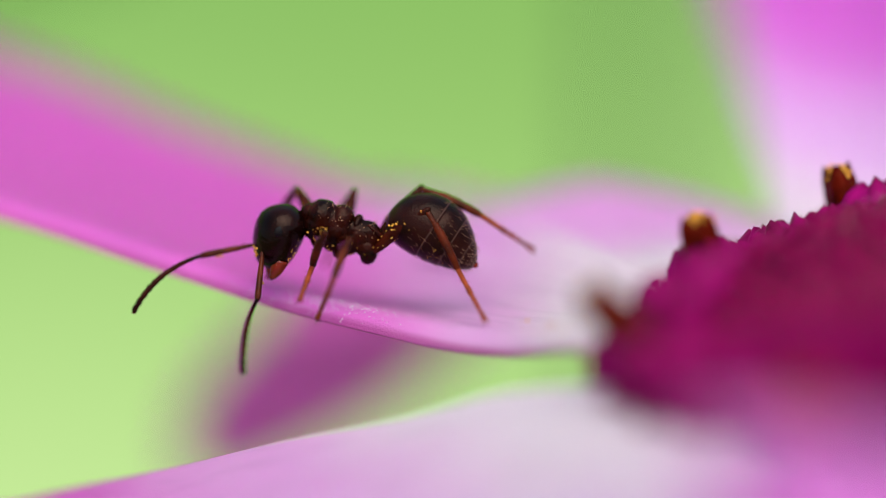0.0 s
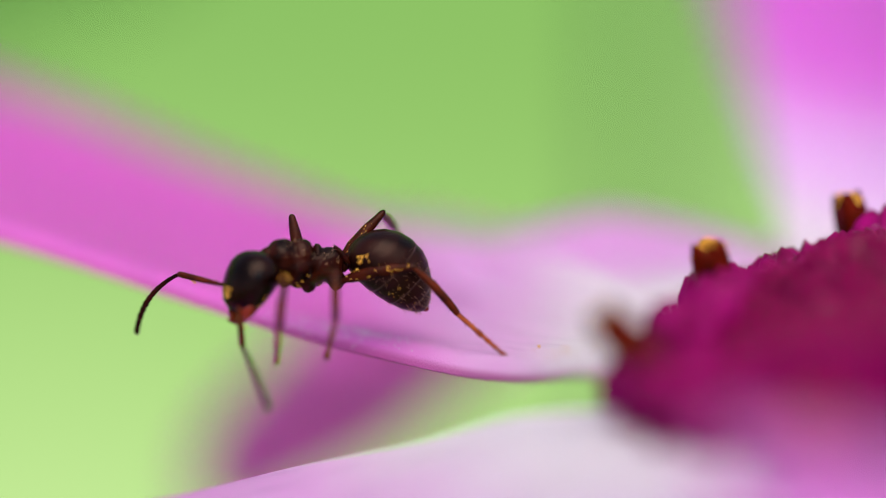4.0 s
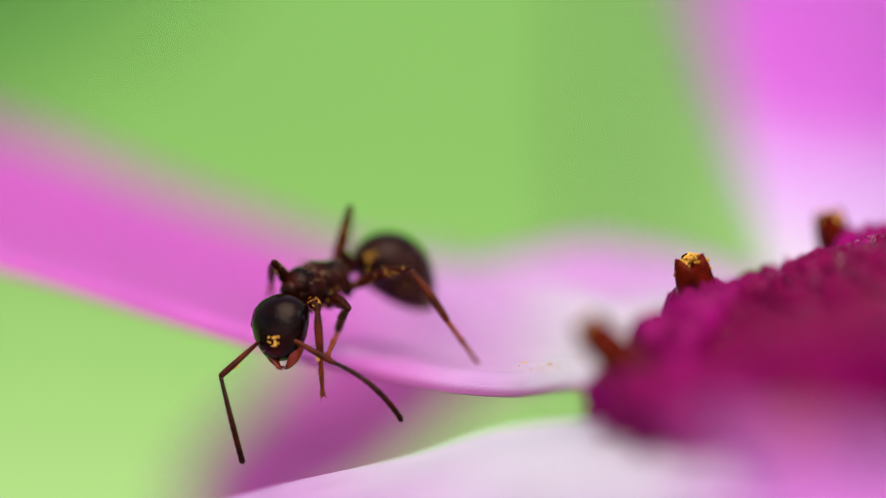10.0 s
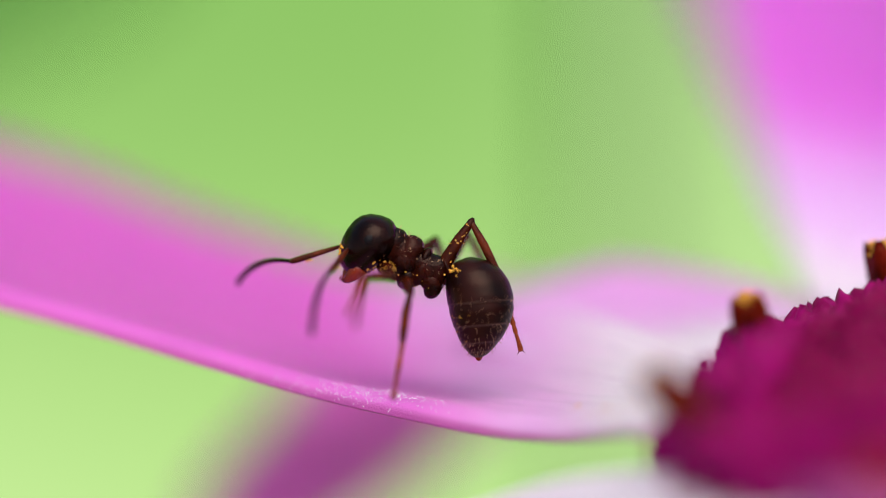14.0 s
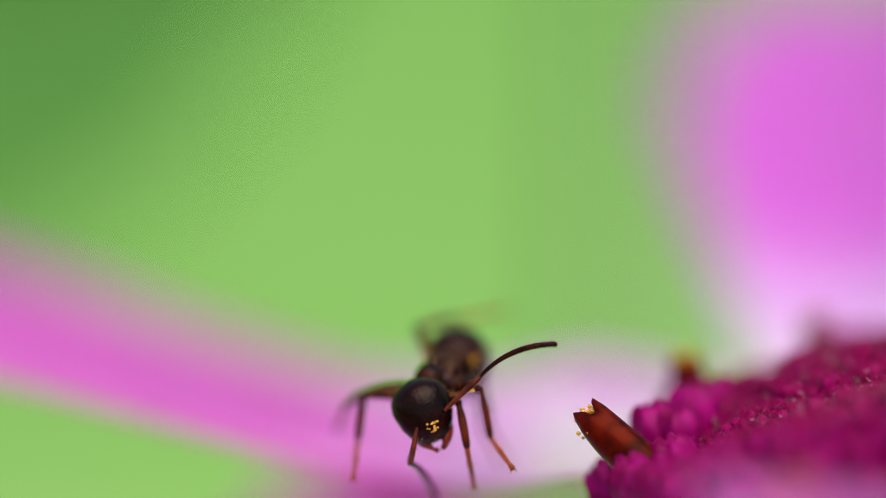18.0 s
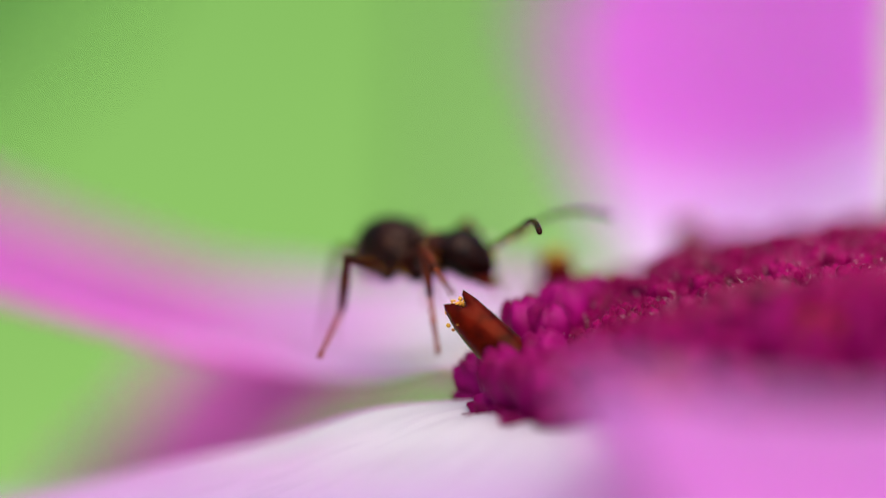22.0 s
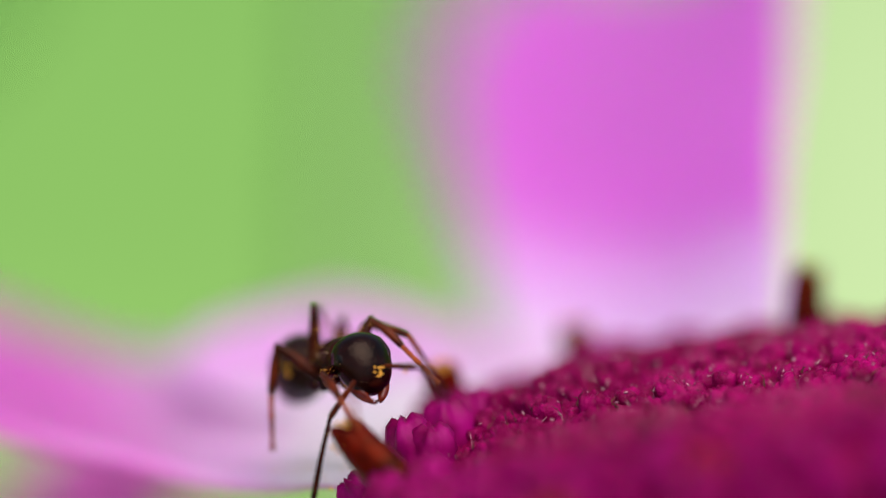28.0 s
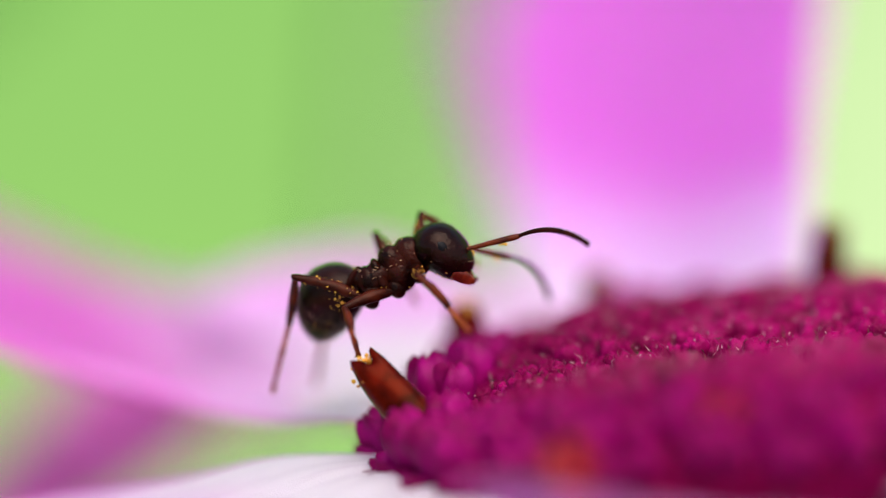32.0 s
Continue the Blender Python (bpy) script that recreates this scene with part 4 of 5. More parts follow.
def stance(t, neck, waist, nape, jaw, front, tip, **limbs):
    """Notes one stance of the ant, as its pieces' directions and the places that they hang from."""
    V = Vector
    mid = (V(neck) + V(waist)) / 2
    s = {"t": t, "mid": mid, "dir": {}, "at": {"head": V(nape) - mid, "gaster": V(front) - mid}}
    s["dir"]["ant"] = (V(neck) - V(waist)).normalized()
    s["dir"]["head"] = (V(jaw) - V(nape)).normalized()
    s["dir"]["gaster"] = (V(tip) - V(front)).normalized()
    body = facing(s["dir"]["ant"], Vector((0, 0, 1)))
    skull = facing(s["dir"]["head"], Vector((0, 0, 1)) + 0.9 * s["dir"]["ant"])
    for key, pts in limbs.items():
        sy = 1 if key[1 if key[0] == "A" else 0] == "L" else -1
        if key[0] == "A":
            root = V(nape) + skull @ V((FEELER[0], sy * FEELER[1], FEELER[2]))
            names = ("scape" + key[1], "flagellum" + key[1])
        else:
            h = HIPS[key[1]]
            root = mid + body @ V((h[0], sy * h[1], h[2]))
            names = ("femur" + key, "tibia" + key, "tarsus" + key)
        for name, p in zip(names, pts):
            s["dir"][name] = (V(p) - root).normalized()
            root = V(p)
    stances.append(s)


def facing(x, up):
    x = x.normalized()
    y = up.cross(x).normalized()
    return Matrix((x, y, x.cross(y))).transposed()


def between(a, b, f):
    out = {"mid": a["mid"].lerp(b["mid"], f), "dir": {}, "at": {k: a["at"][k].lerp(b["at"][k], f) for k in a["at"]}}
    for k, d in a["dir"].items():
        e = b["dir"][k]
        if d.angle(e) > 2.9:
            e = (e + 0.3 * d.orthogonal()).normalized()
        out["dir"][k] = d.slerp(e, f)
    return out


def tracks():
    """Poses of the ant and, in the ant's space, of all its moving pieces, four times a second."""
    rows = {ob: [] for ob in bits.values() if ob is not bits["thorax"]}
    up = Vector((0, 0, 1))
    times = [i * 0.25 for i in range(129)]
    for t in times:
        k = max(i for i, s in enumerate(stances) if s["t"] <= t + 1e-6)
        a, b = stances[k], stances[min(k + 1, len(stances) - 1)]
        f = 0.0 if a is b else (t - a["t"]) / (b["t"] - a["t"])
        s = between(a, b, f * f * (3 - 2 * f))
        d = s["dir"]
        body = Matrix.Translation(s["mid"] * MM) @ facing(d["ant"], up).to_4x4()
        inv = body.inverted()
        rows[bits["ant"]].append((t, body))

        def put(name, at, x, hint):
            rows[bits[name]].append((t, inv @ Matrix.Translation(at * MM) @ facing(x, hint).to_4x4()))
        nape = s["mid"] + s["at"]["head"]
        hint = up + 0.9 * d["ant"]
        put("head", nape, d["head"], hint)
        skull = facing(d["head"], hint)
        front = s["mid"] + s["at"]["gaster"]
        waist = s["mid"] - 0.6 * d["ant"] - 0.06 * up
        put("gaster", front, d["gaster"], up - 0.6 * d["ant"])
        put("petiole", waist, front + 0.12 * d["gaster"] - waist, up)
        for side, sy in (("L", 1), ("R", -1)):
            for n, h in HIPS.items():
                at = s["mid"] + facing(d["ant"], up) @ Vector((h[0], sy * h[1], h[2]))
                for name, length in (("femur", FEMUR[n]), ("tibia", TIBIA[n]), ("tarsus", TARSUS[n])):
                    x = d[name + side + n]
                    put(name + side + n, at, x, up + 0.2 * d["ant"])
                    at = at + x * length
            at = nape + skull @ Vector((FEELER[0], sy * FEELER[1], FEELER[2]))
            put("scape" + side, at, d["scape" + side], up + 0.3 * d["ant"])
            put("flagellum" + side, at + d["scape" + side] * 0.92, d["flagellum" + side], up + 0.3 * d["ant"])
    return rows



def motions():
    """The ant's stances, in millimetres: neck, waist, head (nape, jaw tip), gaster (front, tip), then knee, ankle and claw of each leg and elbow and tip of each feeler."""
    stance(0, (-4.38, 5.71, -0.74), (-3.23, 5.58, -1.19), (-4.61, 5.74, -0.64), (-5.05, 5.33, -1.82), (-3.05, 5.75, -0.72), (-1.66, 5.47, -1.59),
           L1=((-4.05, 4.69, -0.75), (-4.27, 4.97, -1.38), (-4.45, 4.20, -1.69)), L2=((-3.66, 4.65, -0.83), (-3.90, 4.04, -1.26), (-4.19, 4.34, -2.06)), L3=((-2.47, 5.28, -0.57), (-1.98, 4.99, -1.45), (-1.54, 4.07, -1.98)),
           R1=((-4.57, 6.52, -0.62), (-4.83, 6.84, -1.21), (-5.12, 7.27, -1.88)), R2=((-3.65, 6.54, -0.67), (-3.91, 6.86, -1.33), (-4.15, 7.17, -2.14)), R3=((-2.58, 6.07, -0.47), (-1.62, 5.94, -0.87), (-0.78, 6.28, -1.58)),
           AL=((-5.13, 4.69, -1.83), (-5.32, 3.56, -2.67)), AR=((-6.04, 5.52, -1.39), (-7.13, 5.14, -2.22)))
    stance(1, (-4.61, 5.61, -0.65), (-3.46, 5.48, -1.09), (-4.86, 5.64, -0.55), (-5.37, 5.24, -1.70), (-3.27, 5.63, -0.65), (-1.87, 5.37, -1.51),
           L1=((-4.48, 4.56, -0.70), (-4.80, 4.34, -1.31), (-5.06, 3.63, -1.68)), L2=((-3.83, 4.56, -0.73), (-3.98, 3.95, -1.19), (-4.18, 4.24, -2.02)), L3=((-2.63, 5.19, -0.55), (-2.08, 4.91, -1.40), (-1.48, 4.60, -2.33)),
           R1=((-4.64, 6.51, -0.56), (-4.86, 7.00, -1.04), (-5.10, 7.60, -1.59)), R2=((-3.89, 6.44, -0.57), (-4.14, 6.76, -1.24), (-4.38, 7.06, -2.05)), R3=((-2.67, 5.93, -0.49), (-1.71, 6.07, -0.90), (-1.03, 6.61, -1.65)),
           AL=((-5.55, 4.91, -1.88), (-5.65, 3.91, -2.88)), AR=((-6.26, 5.15, -1.12), (-7.27, 4.75, -2.04)))
    stance(2, (-4.71, 5.33, -0.62), (-3.55, 5.21, -1.03), (-4.98, 5.31, -0.66), (-5.20, 4.89, -1.89), (-3.33, 5.40, -0.49), (-2.13, 5.05, -1.58),
           L1=((-4.31, 4.29, -0.70), (-4.48, 4.48, -1.37), (-4.62, 3.75, -1.77)), L2=((-3.84, 4.34, -0.65), (-4.03, 4.09, -1.36), (-4.20, 4.52, -2.14)), L3=((-2.73, 4.82, -0.50), (-2.13, 4.55, -1.32), (-1.47, 4.26, -2.22)),
           R1=((-4.98, 6.16, -0.61), (-5.04, 6.71, -1.07), (-5.12, 7.37, -1.60)), R2=((-4.00, 6.16, -0.53), (-4.24, 6.48, -1.20), (-4.47, 6.78, -2.01)), R3=((-3.24, 5.75, -0.13), (-2.72, 6.52, -0.62), (-2.37, 7.23, -1.46)),
           AL=((-5.23, 4.01, -1.60), (-4.91, 3.55, -2.90)), AR=((-6.26, 5.04, -1.65), (-6.96, 4.63, -2.81)))
    stance(3, (-5.02, 5.21, -0.55), (-3.82, 5.13, -0.85), (-5.03, 5.24, -0.46), (-5.76, 4.88, -1.51), (-3.50, 5.24, -0.54), (-2.49, 4.83, -1.80),
           L1=((-4.84, 4.13, -0.67), (-5.00, 3.91, -1.34), (-5.14, 4.39, -2.02)), L2=((-4.01, 4.24, -0.58), (-3.98, 3.99, -1.32), (-4.19, 4.34, -2.12)), L3=((-2.77, 4.71, -0.72), (-2.13, 4.46, -1.50), (-1.55, 3.52, -1.84)),
           R1=((-4.89, 6.19, -1.28), (-4.87, 6.66, -1.82), (-4.85, 7.25, -2.44)), R2=((-4.34, 5.66, -0.12), (-4.20, 6.16, -0.70), (-4.05, 6.74, -1.37)), R3=((-3.31, 5.64, -0.03), (-3.11, 6.51, -0.58), (-2.97, 7.39, -1.31)),
           AL=((-5.67, 4.56, -1.73), (-5.16, 3.26, -1.96)), AR=((-6.15, 5.84, -0.47), (-6.88, 6.67, -1.37)))
    stance(5.5, (-5.30, 3.05, -0.74), (-4.44, 3.92, -0.79), (-5.31, 2.92, -0.77), (-5.70, 1.95, -1.57), (-4.33, 4.20, -0.45), (-3.20, 5.11, -1.22),
           L1=((-4.77, 2.26, -0.93), (-4.66, 1.60, -1.20), (-4.60, 2.08, -1.89)), L2=((-4.13, 2.73, -0.72), (-4.17, 1.98, -0.92), (-4.27, 2.56, -1.59)), L3=((-3.17, 3.86, -0.82), (-2.47, 4.22, -1.49), (-1.58, 4.43, -2.17)),
           R1=((-5.89, 2.97, -0.62), (-5.95, 3.46, -1.13), (-6.02, 4.07, -1.72)), R2=((-5.52, 3.89, -0.36), (-5.72, 4.56, -0.72), (-5.81, 5.28, -1.27)), R3=((-3.62, 4.54, -0.47), (-3.47, 5.41, -1.03), (-3.14, 6.07, -1.91)),
           AL=((-5.19, 1.91, -1.80), (-4.93, 1.17, -2.96)), AR=((-6.41, 2.12, -1.68), (-6.92, 1.72, -2.92)))
    stance(6, (-4.81, 2.82, -0.82), (-4.17, 3.88, -0.83), (-4.87, 2.58, -0.97), (-4.81, 1.73, -1.96), (-4.23, 4.25, -0.35), (-3.04, 5.07, -1.12),
           L1=((-4.22, 2.26, -0.66), (-4.06, 1.62, -0.93), (-3.93, 2.10, -1.61)), L2=((-3.78, 2.62, -0.78), (-3.95, 3.16, -1.31), (-4.10, 2.28, -1.43)), L3=((-2.96, 3.43, -0.65), (-2.33, 3.87, -1.36), (-1.51, 4.18, -2.08)),
           R1=((-5.46, 2.59, -0.98), (-5.49, 3.03, -1.54), (-5.53, 3.58, -2.18)), R2=((-5.32, 3.70, -0.57), (-5.53, 4.40, -0.85), (-5.50, 5.13, -1.38)), R3=((-3.46, 4.76, -0.79), (-3.31, 5.64, -1.35), (-2.98, 6.30, -2.24)),
           AL=((-4.07, 1.48, -1.76), (-3.31, 0.56, -2.49)), AR=((-5.65, 1.72, -2.08), (-6.11, 1.32, -3.33)))
    stance(7, (-5.77, 4.18, -1.10), (-4.57, 4.30, -0.82), (-5.99, 4.17, -1.12), (-5.99, 3.78, -2.39), (-4.46, 4.45, -0.35), (-3.05, 4.23, -1.19),
           L1=((-5.51, 3.14, -1.38), (-5.18, 2.61, -1.75), (-5.02, 3.08, -2.44)), L2=((-4.26, 3.46, -1.14), (-4.09, 2.71, -1.27), (-4.11, 3.36, -1.90)), L3=((-3.31, 4.15, -1.17), (-2.32, 4.07, -1.51), (-1.34, 3.92, -2.09)),
           R1=((-5.93, 5.08, -0.99), (-5.98, 5.59, -1.49), (-6.04, 6.22, -2.06)), R2=((-5.64, 4.64, -0.55), (-5.63, 5.32, -0.94), (-5.56, 6.06, -1.44)), R3=((-3.80, 5.39, -0.85), (-3.66, 6.27, -1.41), (-3.42, 7.12, -2.15)),
           AL=((-6.19, 3.42, -2.63), (-5.85, 2.80, -3.86)), AR=((-6.77, 4.75, -2.16), (-7.17, 5.58, -3.24)))
    stance(8, (-5.03, 4.74, -0.02), (-3.89, 4.62, -0.50), (-5.03, 4.90, 0.02), (-5.90, 5.24, -0.91), (-3.62, 4.71, -0.25), (-2.58, 4.35, -1.49),
           L1=((-5.31, 3.78, -0.20), (-5.21, 3.57, -0.88), (-5.20, 3.32, -1.69)), L2=((-4.21, 3.66, -0.24), (-4.06, 3.44, -0.98), (-4.13, 3.17, -1.83)), L3=((-2.94, 3.97, -0.49), (-2.22, 3.76, -1.22), (-1.40, 3.55, -2.00)),
           R1=((-5.21, 5.68, -0.67), (-5.32, 5.99, -1.31), (-5.45, 6.41, -2.04)), R2=((-4.39, 5.75, -0.22), (-4.51, 6.30, -0.76), (-4.64, 6.96, -1.36)), R3=((-3.26, 5.09, 0.24), (-3.17, 5.97, -0.33), (-3.16, 6.87, -1.05)),
           AL=((-6.38, 4.31, -0.17), (-7.32, 3.97, -1.18)), AR=((-6.35, 5.85, -0.53), (-7.26, 6.16, -1.57)))
    stance(9, (-5.07, 4.93, -0.25), (-3.89, 4.85, -0.60), (-5.11, 4.96, -0.16), (-5.73, 4.36, -1.05), (-3.66, 4.97, -0.23), (-2.43, 5.65, -1.49),
           L1=((-4.97, 3.86, -0.39), (-5.03, 3.28, -0.81), (-5.11, 3.69, -1.54)), L2=((-4.07, 3.96, -0.31), (-3.98, 3.74, -1.05), (-4.15, 3.48, -1.89)), L3=((-2.80, 4.55, -0.58), (-2.15, 4.32, -1.37), (-1.54, 3.45, -1.80)),
           R1=((-4.96, 5.91, -0.99), (-5.02, 6.37, -1.54), (-5.08, 6.94, -2.17)), R2=((-4.28, 6.00, -0.92), (-4.38, 6.52, -1.50), (-4.49, 7.14, -2.14)), R3=((-3.40, 5.34, 0.23), (-3.26, 6.27, -0.23), (-3.18, 7.24, -0.85)),
           AL=((-5.33, 4.16, -1.30), (-4.88, 3.27, -2.31)), AR=((-6.59, 5.11, -0.85), (-7.53, 4.78, -1.86)))
    stance(10, (-4.61, 4.40, -0.85), (-3.75, 5.31, -0.83), (-4.69, 4.17, -0.87), (-4.69, 3.36, -1.91), (-3.55, 5.92, -0.58), (-2.33, 6.00, -1.70),
           L1=((-4.12, 3.64, -0.92), (-4.08, 3.43, -1.61), (-4.07, 3.75, -2.41)), L2=((-3.65, 3.92, -0.99), (-3.83, 4.44, -1.54), (-3.98, 3.56, -1.68)), L3=((-2.68, 4.60, -0.55), (-2.07, 4.36, -1.37), (-1.55, 4.82, -2.30)),
           R1=((-4.82, 4.35, -0.37), (-4.89, 4.90, -0.83), (-4.96, 5.56, -1.35)), R2=((-4.40, 5.97, -0.92), (-4.43, 6.50, -1.49), (-4.46, 7.12, -2.14)), R3=((-3.65, 5.84, 0.07), (-3.72, 6.68, -0.56), (-3.81, 7.60, -1.24)),
           AL=((-3.87, 3.34, -1.71), (-2.79, 3.09, -2.61)), AR=((-5.66, 3.41, -1.94), (-5.32, 3.01, -3.27)))
    stance(11, (-4.39, 4.91, -0.28), (-3.21, 4.81, -0.65), (-4.59, 4.92, -0.23), (-5.29, 4.58, -1.30), (-2.96, 4.95, -0.21), (-2.32, 5.18, -1.89),
           L1=((-3.88, 3.81, -0.83), (-3.69, 3.16, -1.09), (-3.93, 3.73, -1.67)), L2=((-3.02, 4.24, -0.58), (-2.77, 4.03, -1.29), (-2.30, 3.81, -2.03)), L3=((-2.32, 4.51, -0.31), (-2.00, 4.23, -1.26), (-1.54, 3.32, -1.80)),
           R1=((-4.83, 5.39, -1.29), (-4.99, 5.82, -1.85), (-5.35, 6.40, -2.36)), R2=((-3.93, 5.94, -0.95), (-3.96, 6.50, -1.49), (-3.99, 7.17, -2.10)), R3=((-3.21, 5.29, 0.18), (-3.16, 6.27, -0.20), (-3.14, 7.20, -0.88)),
           AL=((-5.43, 4.29, -1.49), (-5.75, 3.45, -2.59)), AR=((-5.86, 5.07, -0.06), (-7.07, 5.58, -0.60)))
    stance(12, (-4.14, 5.99, -0.12), (-3.00, 5.86, -0.58), (-4.19, 6.15, -0.18), (-4.99, 6.43, -1.19), (-2.64, 5.93, -0.35), (-2.24, 5.46, -1.89),
           L1=((-4.17, 4.91, -0.44), (-3.93, 4.71, -1.09), (-3.84, 4.47, -1.90)), L2=((-3.63, 4.85, -0.34), (-3.55, 4.63, -1.08), (-3.76, 4.37, -1.92)), L3=((-2.43, 4.80, -0.35), (-1.98, 4.53, -1.26), (-1.37, 4.25, -2.19)),
           R1=((-4.40, 6.78, -0.96), (-4.47, 7.12, -1.59), (-4.55, 7.58, -2.31)), R2=((-3.50, 7.01, -1.00), (-3.47, 7.49, -1.61), (-3.45, 8.08, -2.30)), R3=((-2.46, 6.34, 0.23), (-2.07, 7.07, -0.41), (-1.77, 7.77, -1.27)),
           AL=((-5.34, 5.44, -0.28), (-6.29, 5.13, -1.29)), AR=((-5.32, 7.25, -0.75), (-6.30, 6.95, -1.73)))
    stance(13, (-3.52, 5.95, 0.43), (-2.55, 5.69, -0.30), (-3.54, 6.01, 0.63), (-4.44, 5.72, -0.29), (-2.20, 5.73, -0.17), (-2.31, 5.21, -1.75),
           L1=((-3.61, 4.85, -0.02), (-4.10, 4.41, 0.28), (-4.34, 3.60, 0.19)), L2=((-3.43, 4.74, -0.27), (-3.58, 4.49, -0.99), (-3.76, 4.02, -1.74)), L3=((-2.17, 5.94, 0.59), (-1.80, 5.62, -0.35), (-1.56, 5.26, -1.41)),
           R1=((-3.68, 6.93, -0.20), (-3.78, 7.28, -0.82), (-3.89, 7.75, -1.52)), R2=((-2.46, 6.69, 0.03), (-2.35, 7.20, -0.55), (-2.24, 7.80, -1.21)), R3=((-2.32, 7.05, -0.18), (-2.06, 7.70, -0.96), (-1.77, 8.41, -1.82)),
           AL=((-4.39, 4.91, 0.03), (-4.52, 3.50, -0.09)), AR=((-4.98, 6.29, 0.20), (-5.86, 6.10, -0.90)))
    stance(13.5, (-3.87, 6.07, 0.31), (-2.86, 5.83, -0.37), (-3.61, 6.15, 0.56), (-4.54, 5.86, -0.33), (-2.45, 5.92, -0.07), (-2.45, 5.39, -1.64),
           L1=((-3.61, 4.85, -0.02), (-4.10, 4.41, 0.28), (-4.34, 3.60, 0.19)), L2=((-3.43, 4.74, -0.27), (-3.58, 4.49, -0.99), (-3.76, 4.02, -1.74)), L3=((-2.38, 6.05, 0.46), (-1.96, 5.74, -0.45), (-1.69, 5.38, -1.51)),
           R1=((-4.01, 7.02, -0.42), (-4.11, 7.37, -1.04), (-4.22, 7.83, -1.75)), R2=((-2.79, 6.84, -0.11), (-2.68, 7.34, -0.69), (-2.56, 7.94, -1.35)), R3=((-2.47, 7.10, -0.21), (-2.21, 7.71, -1.02), (-1.92, 8.38, -1.91)),
           AL=((-4.53, 4.96, 0.11), (-4.66, 3.62, -0.36)), AR=((-5.25, 6.14, 0.11), (-6.18, 7.05, -0.46)))
    stance(15.5, (-4.24, 6.12, -0.35), (-3.05, 5.99, -0.65), (-4.16, 6.17, -0.20), (-4.95, 5.85, -1.21), (-2.69, 6.08, -0.35), (-2.11, 5.57, -1.82),
           L1=((-4.07, 5.03, -0.49), (-4.14, 4.39, -0.80), (-4.20, 4.82, -1.53)), L2=((-3.50, 4.99, -0.49), (-3.59, 4.36, -0.95), (-3.68, 4.67, -1.78)), L3=((-2.80, 6.23, 0.27), (-2.27, 5.93, -0.59), (-1.86, 5.57, -1.60)),
           R1=((-4.55, 6.92, -1.02), (-4.68, 7.21, -1.66), (-4.81, 7.61, -2.40)), R2=((-4.22, 6.91, -0.55), (-4.14, 7.46, -1.11), (-4.05, 8.10, -1.73)), R3=((-2.72, 6.52, 0.25), (-2.21, 7.04, -0.50), (-1.69, 7.51, -1.42)),
           AL=((-5.39, 5.22, -0.22), (-6.46, 4.95, -1.12)), AR=((-5.16, 6.36, -1.47), (-5.73, 7.16, -2.49)))
    stance(16, (-3.93, 4.27, -0.30), (-3.20, 5.22, -0.61), (-4.22, 3.88, -0.07), (-4.41, 3.48, -1.29), (-2.84, 5.34, -0.24), (-2.22, 4.85, -1.68),
           L1=((-3.69, 3.46, -0.44), (-3.83, 2.82, -0.72), (-3.97, 2.03, -1.00)), L2=((-3.25, 3.74, -0.55), (-3.48, 3.05, -0.81), (-3.72, 3.54, -1.53)), L3=((-2.35, 4.30, -0.22), (-1.93, 4.32, -1.16), (-1.47, 4.33, -2.21)),
           R1=((-4.63, 4.37, -0.12), (-4.93, 4.17, -0.73), (-5.29, 3.94, -1.45)), R2=((-4.18, 5.35, -0.11), (-4.10, 5.95, -0.60), (-4.01, 6.66, -1.14)), R3=((-2.88, 5.58, 0.26), (-2.23, 5.79, -0.53), (-1.60, 6.35, -1.30)),
           AL=((-3.76, 3.12, -1.34), (-2.91, 2.75, -2.39)), AR=((-5.14, 3.32, -1.38), (-5.51, 3.31, -2.73)))
    stance(17, (-2.91, 3.32, -0.71), (-2.47, 4.46, -0.85), (-3.03, 2.90, -0.54), (-3.07, 2.55, -1.81), (-2.43, 4.79, -0.43), (-2.13, 5.41, -1.94),
           L1=((-2.47, 2.67, -0.72), (-2.53, 2.01, -1.01), (-2.69, 1.78, -1.81)), L2=((-2.08, 3.32, -0.45), (-1.84, 3.12, -1.17), (-1.63, 2.89, -2.01)), L3=((-1.93, 3.93, 0.02), (-1.76, 3.64, -0.97), (-1.13, 3.37, -1.89)),
           R1=((-3.56, 3.53, -0.33), (-3.77, 3.35, -0.99), (-4.21, 3.16, -1.69)), R2=((-3.71, 4.13, -0.72), (-3.88, 4.74, -1.18), (-3.84, 5.41, -1.78)), R3=((-2.70, 5.37, -0.25), (-2.76, 6.22, -0.86), (-2.82, 7.15, -1.54)),
           AL=((-2.06, 2.36, -1.32), (-1.14, 2.06, -2.36)), AR=((-3.84, 1.91, -1.63), (-3.41, 1.08, -2.70)))
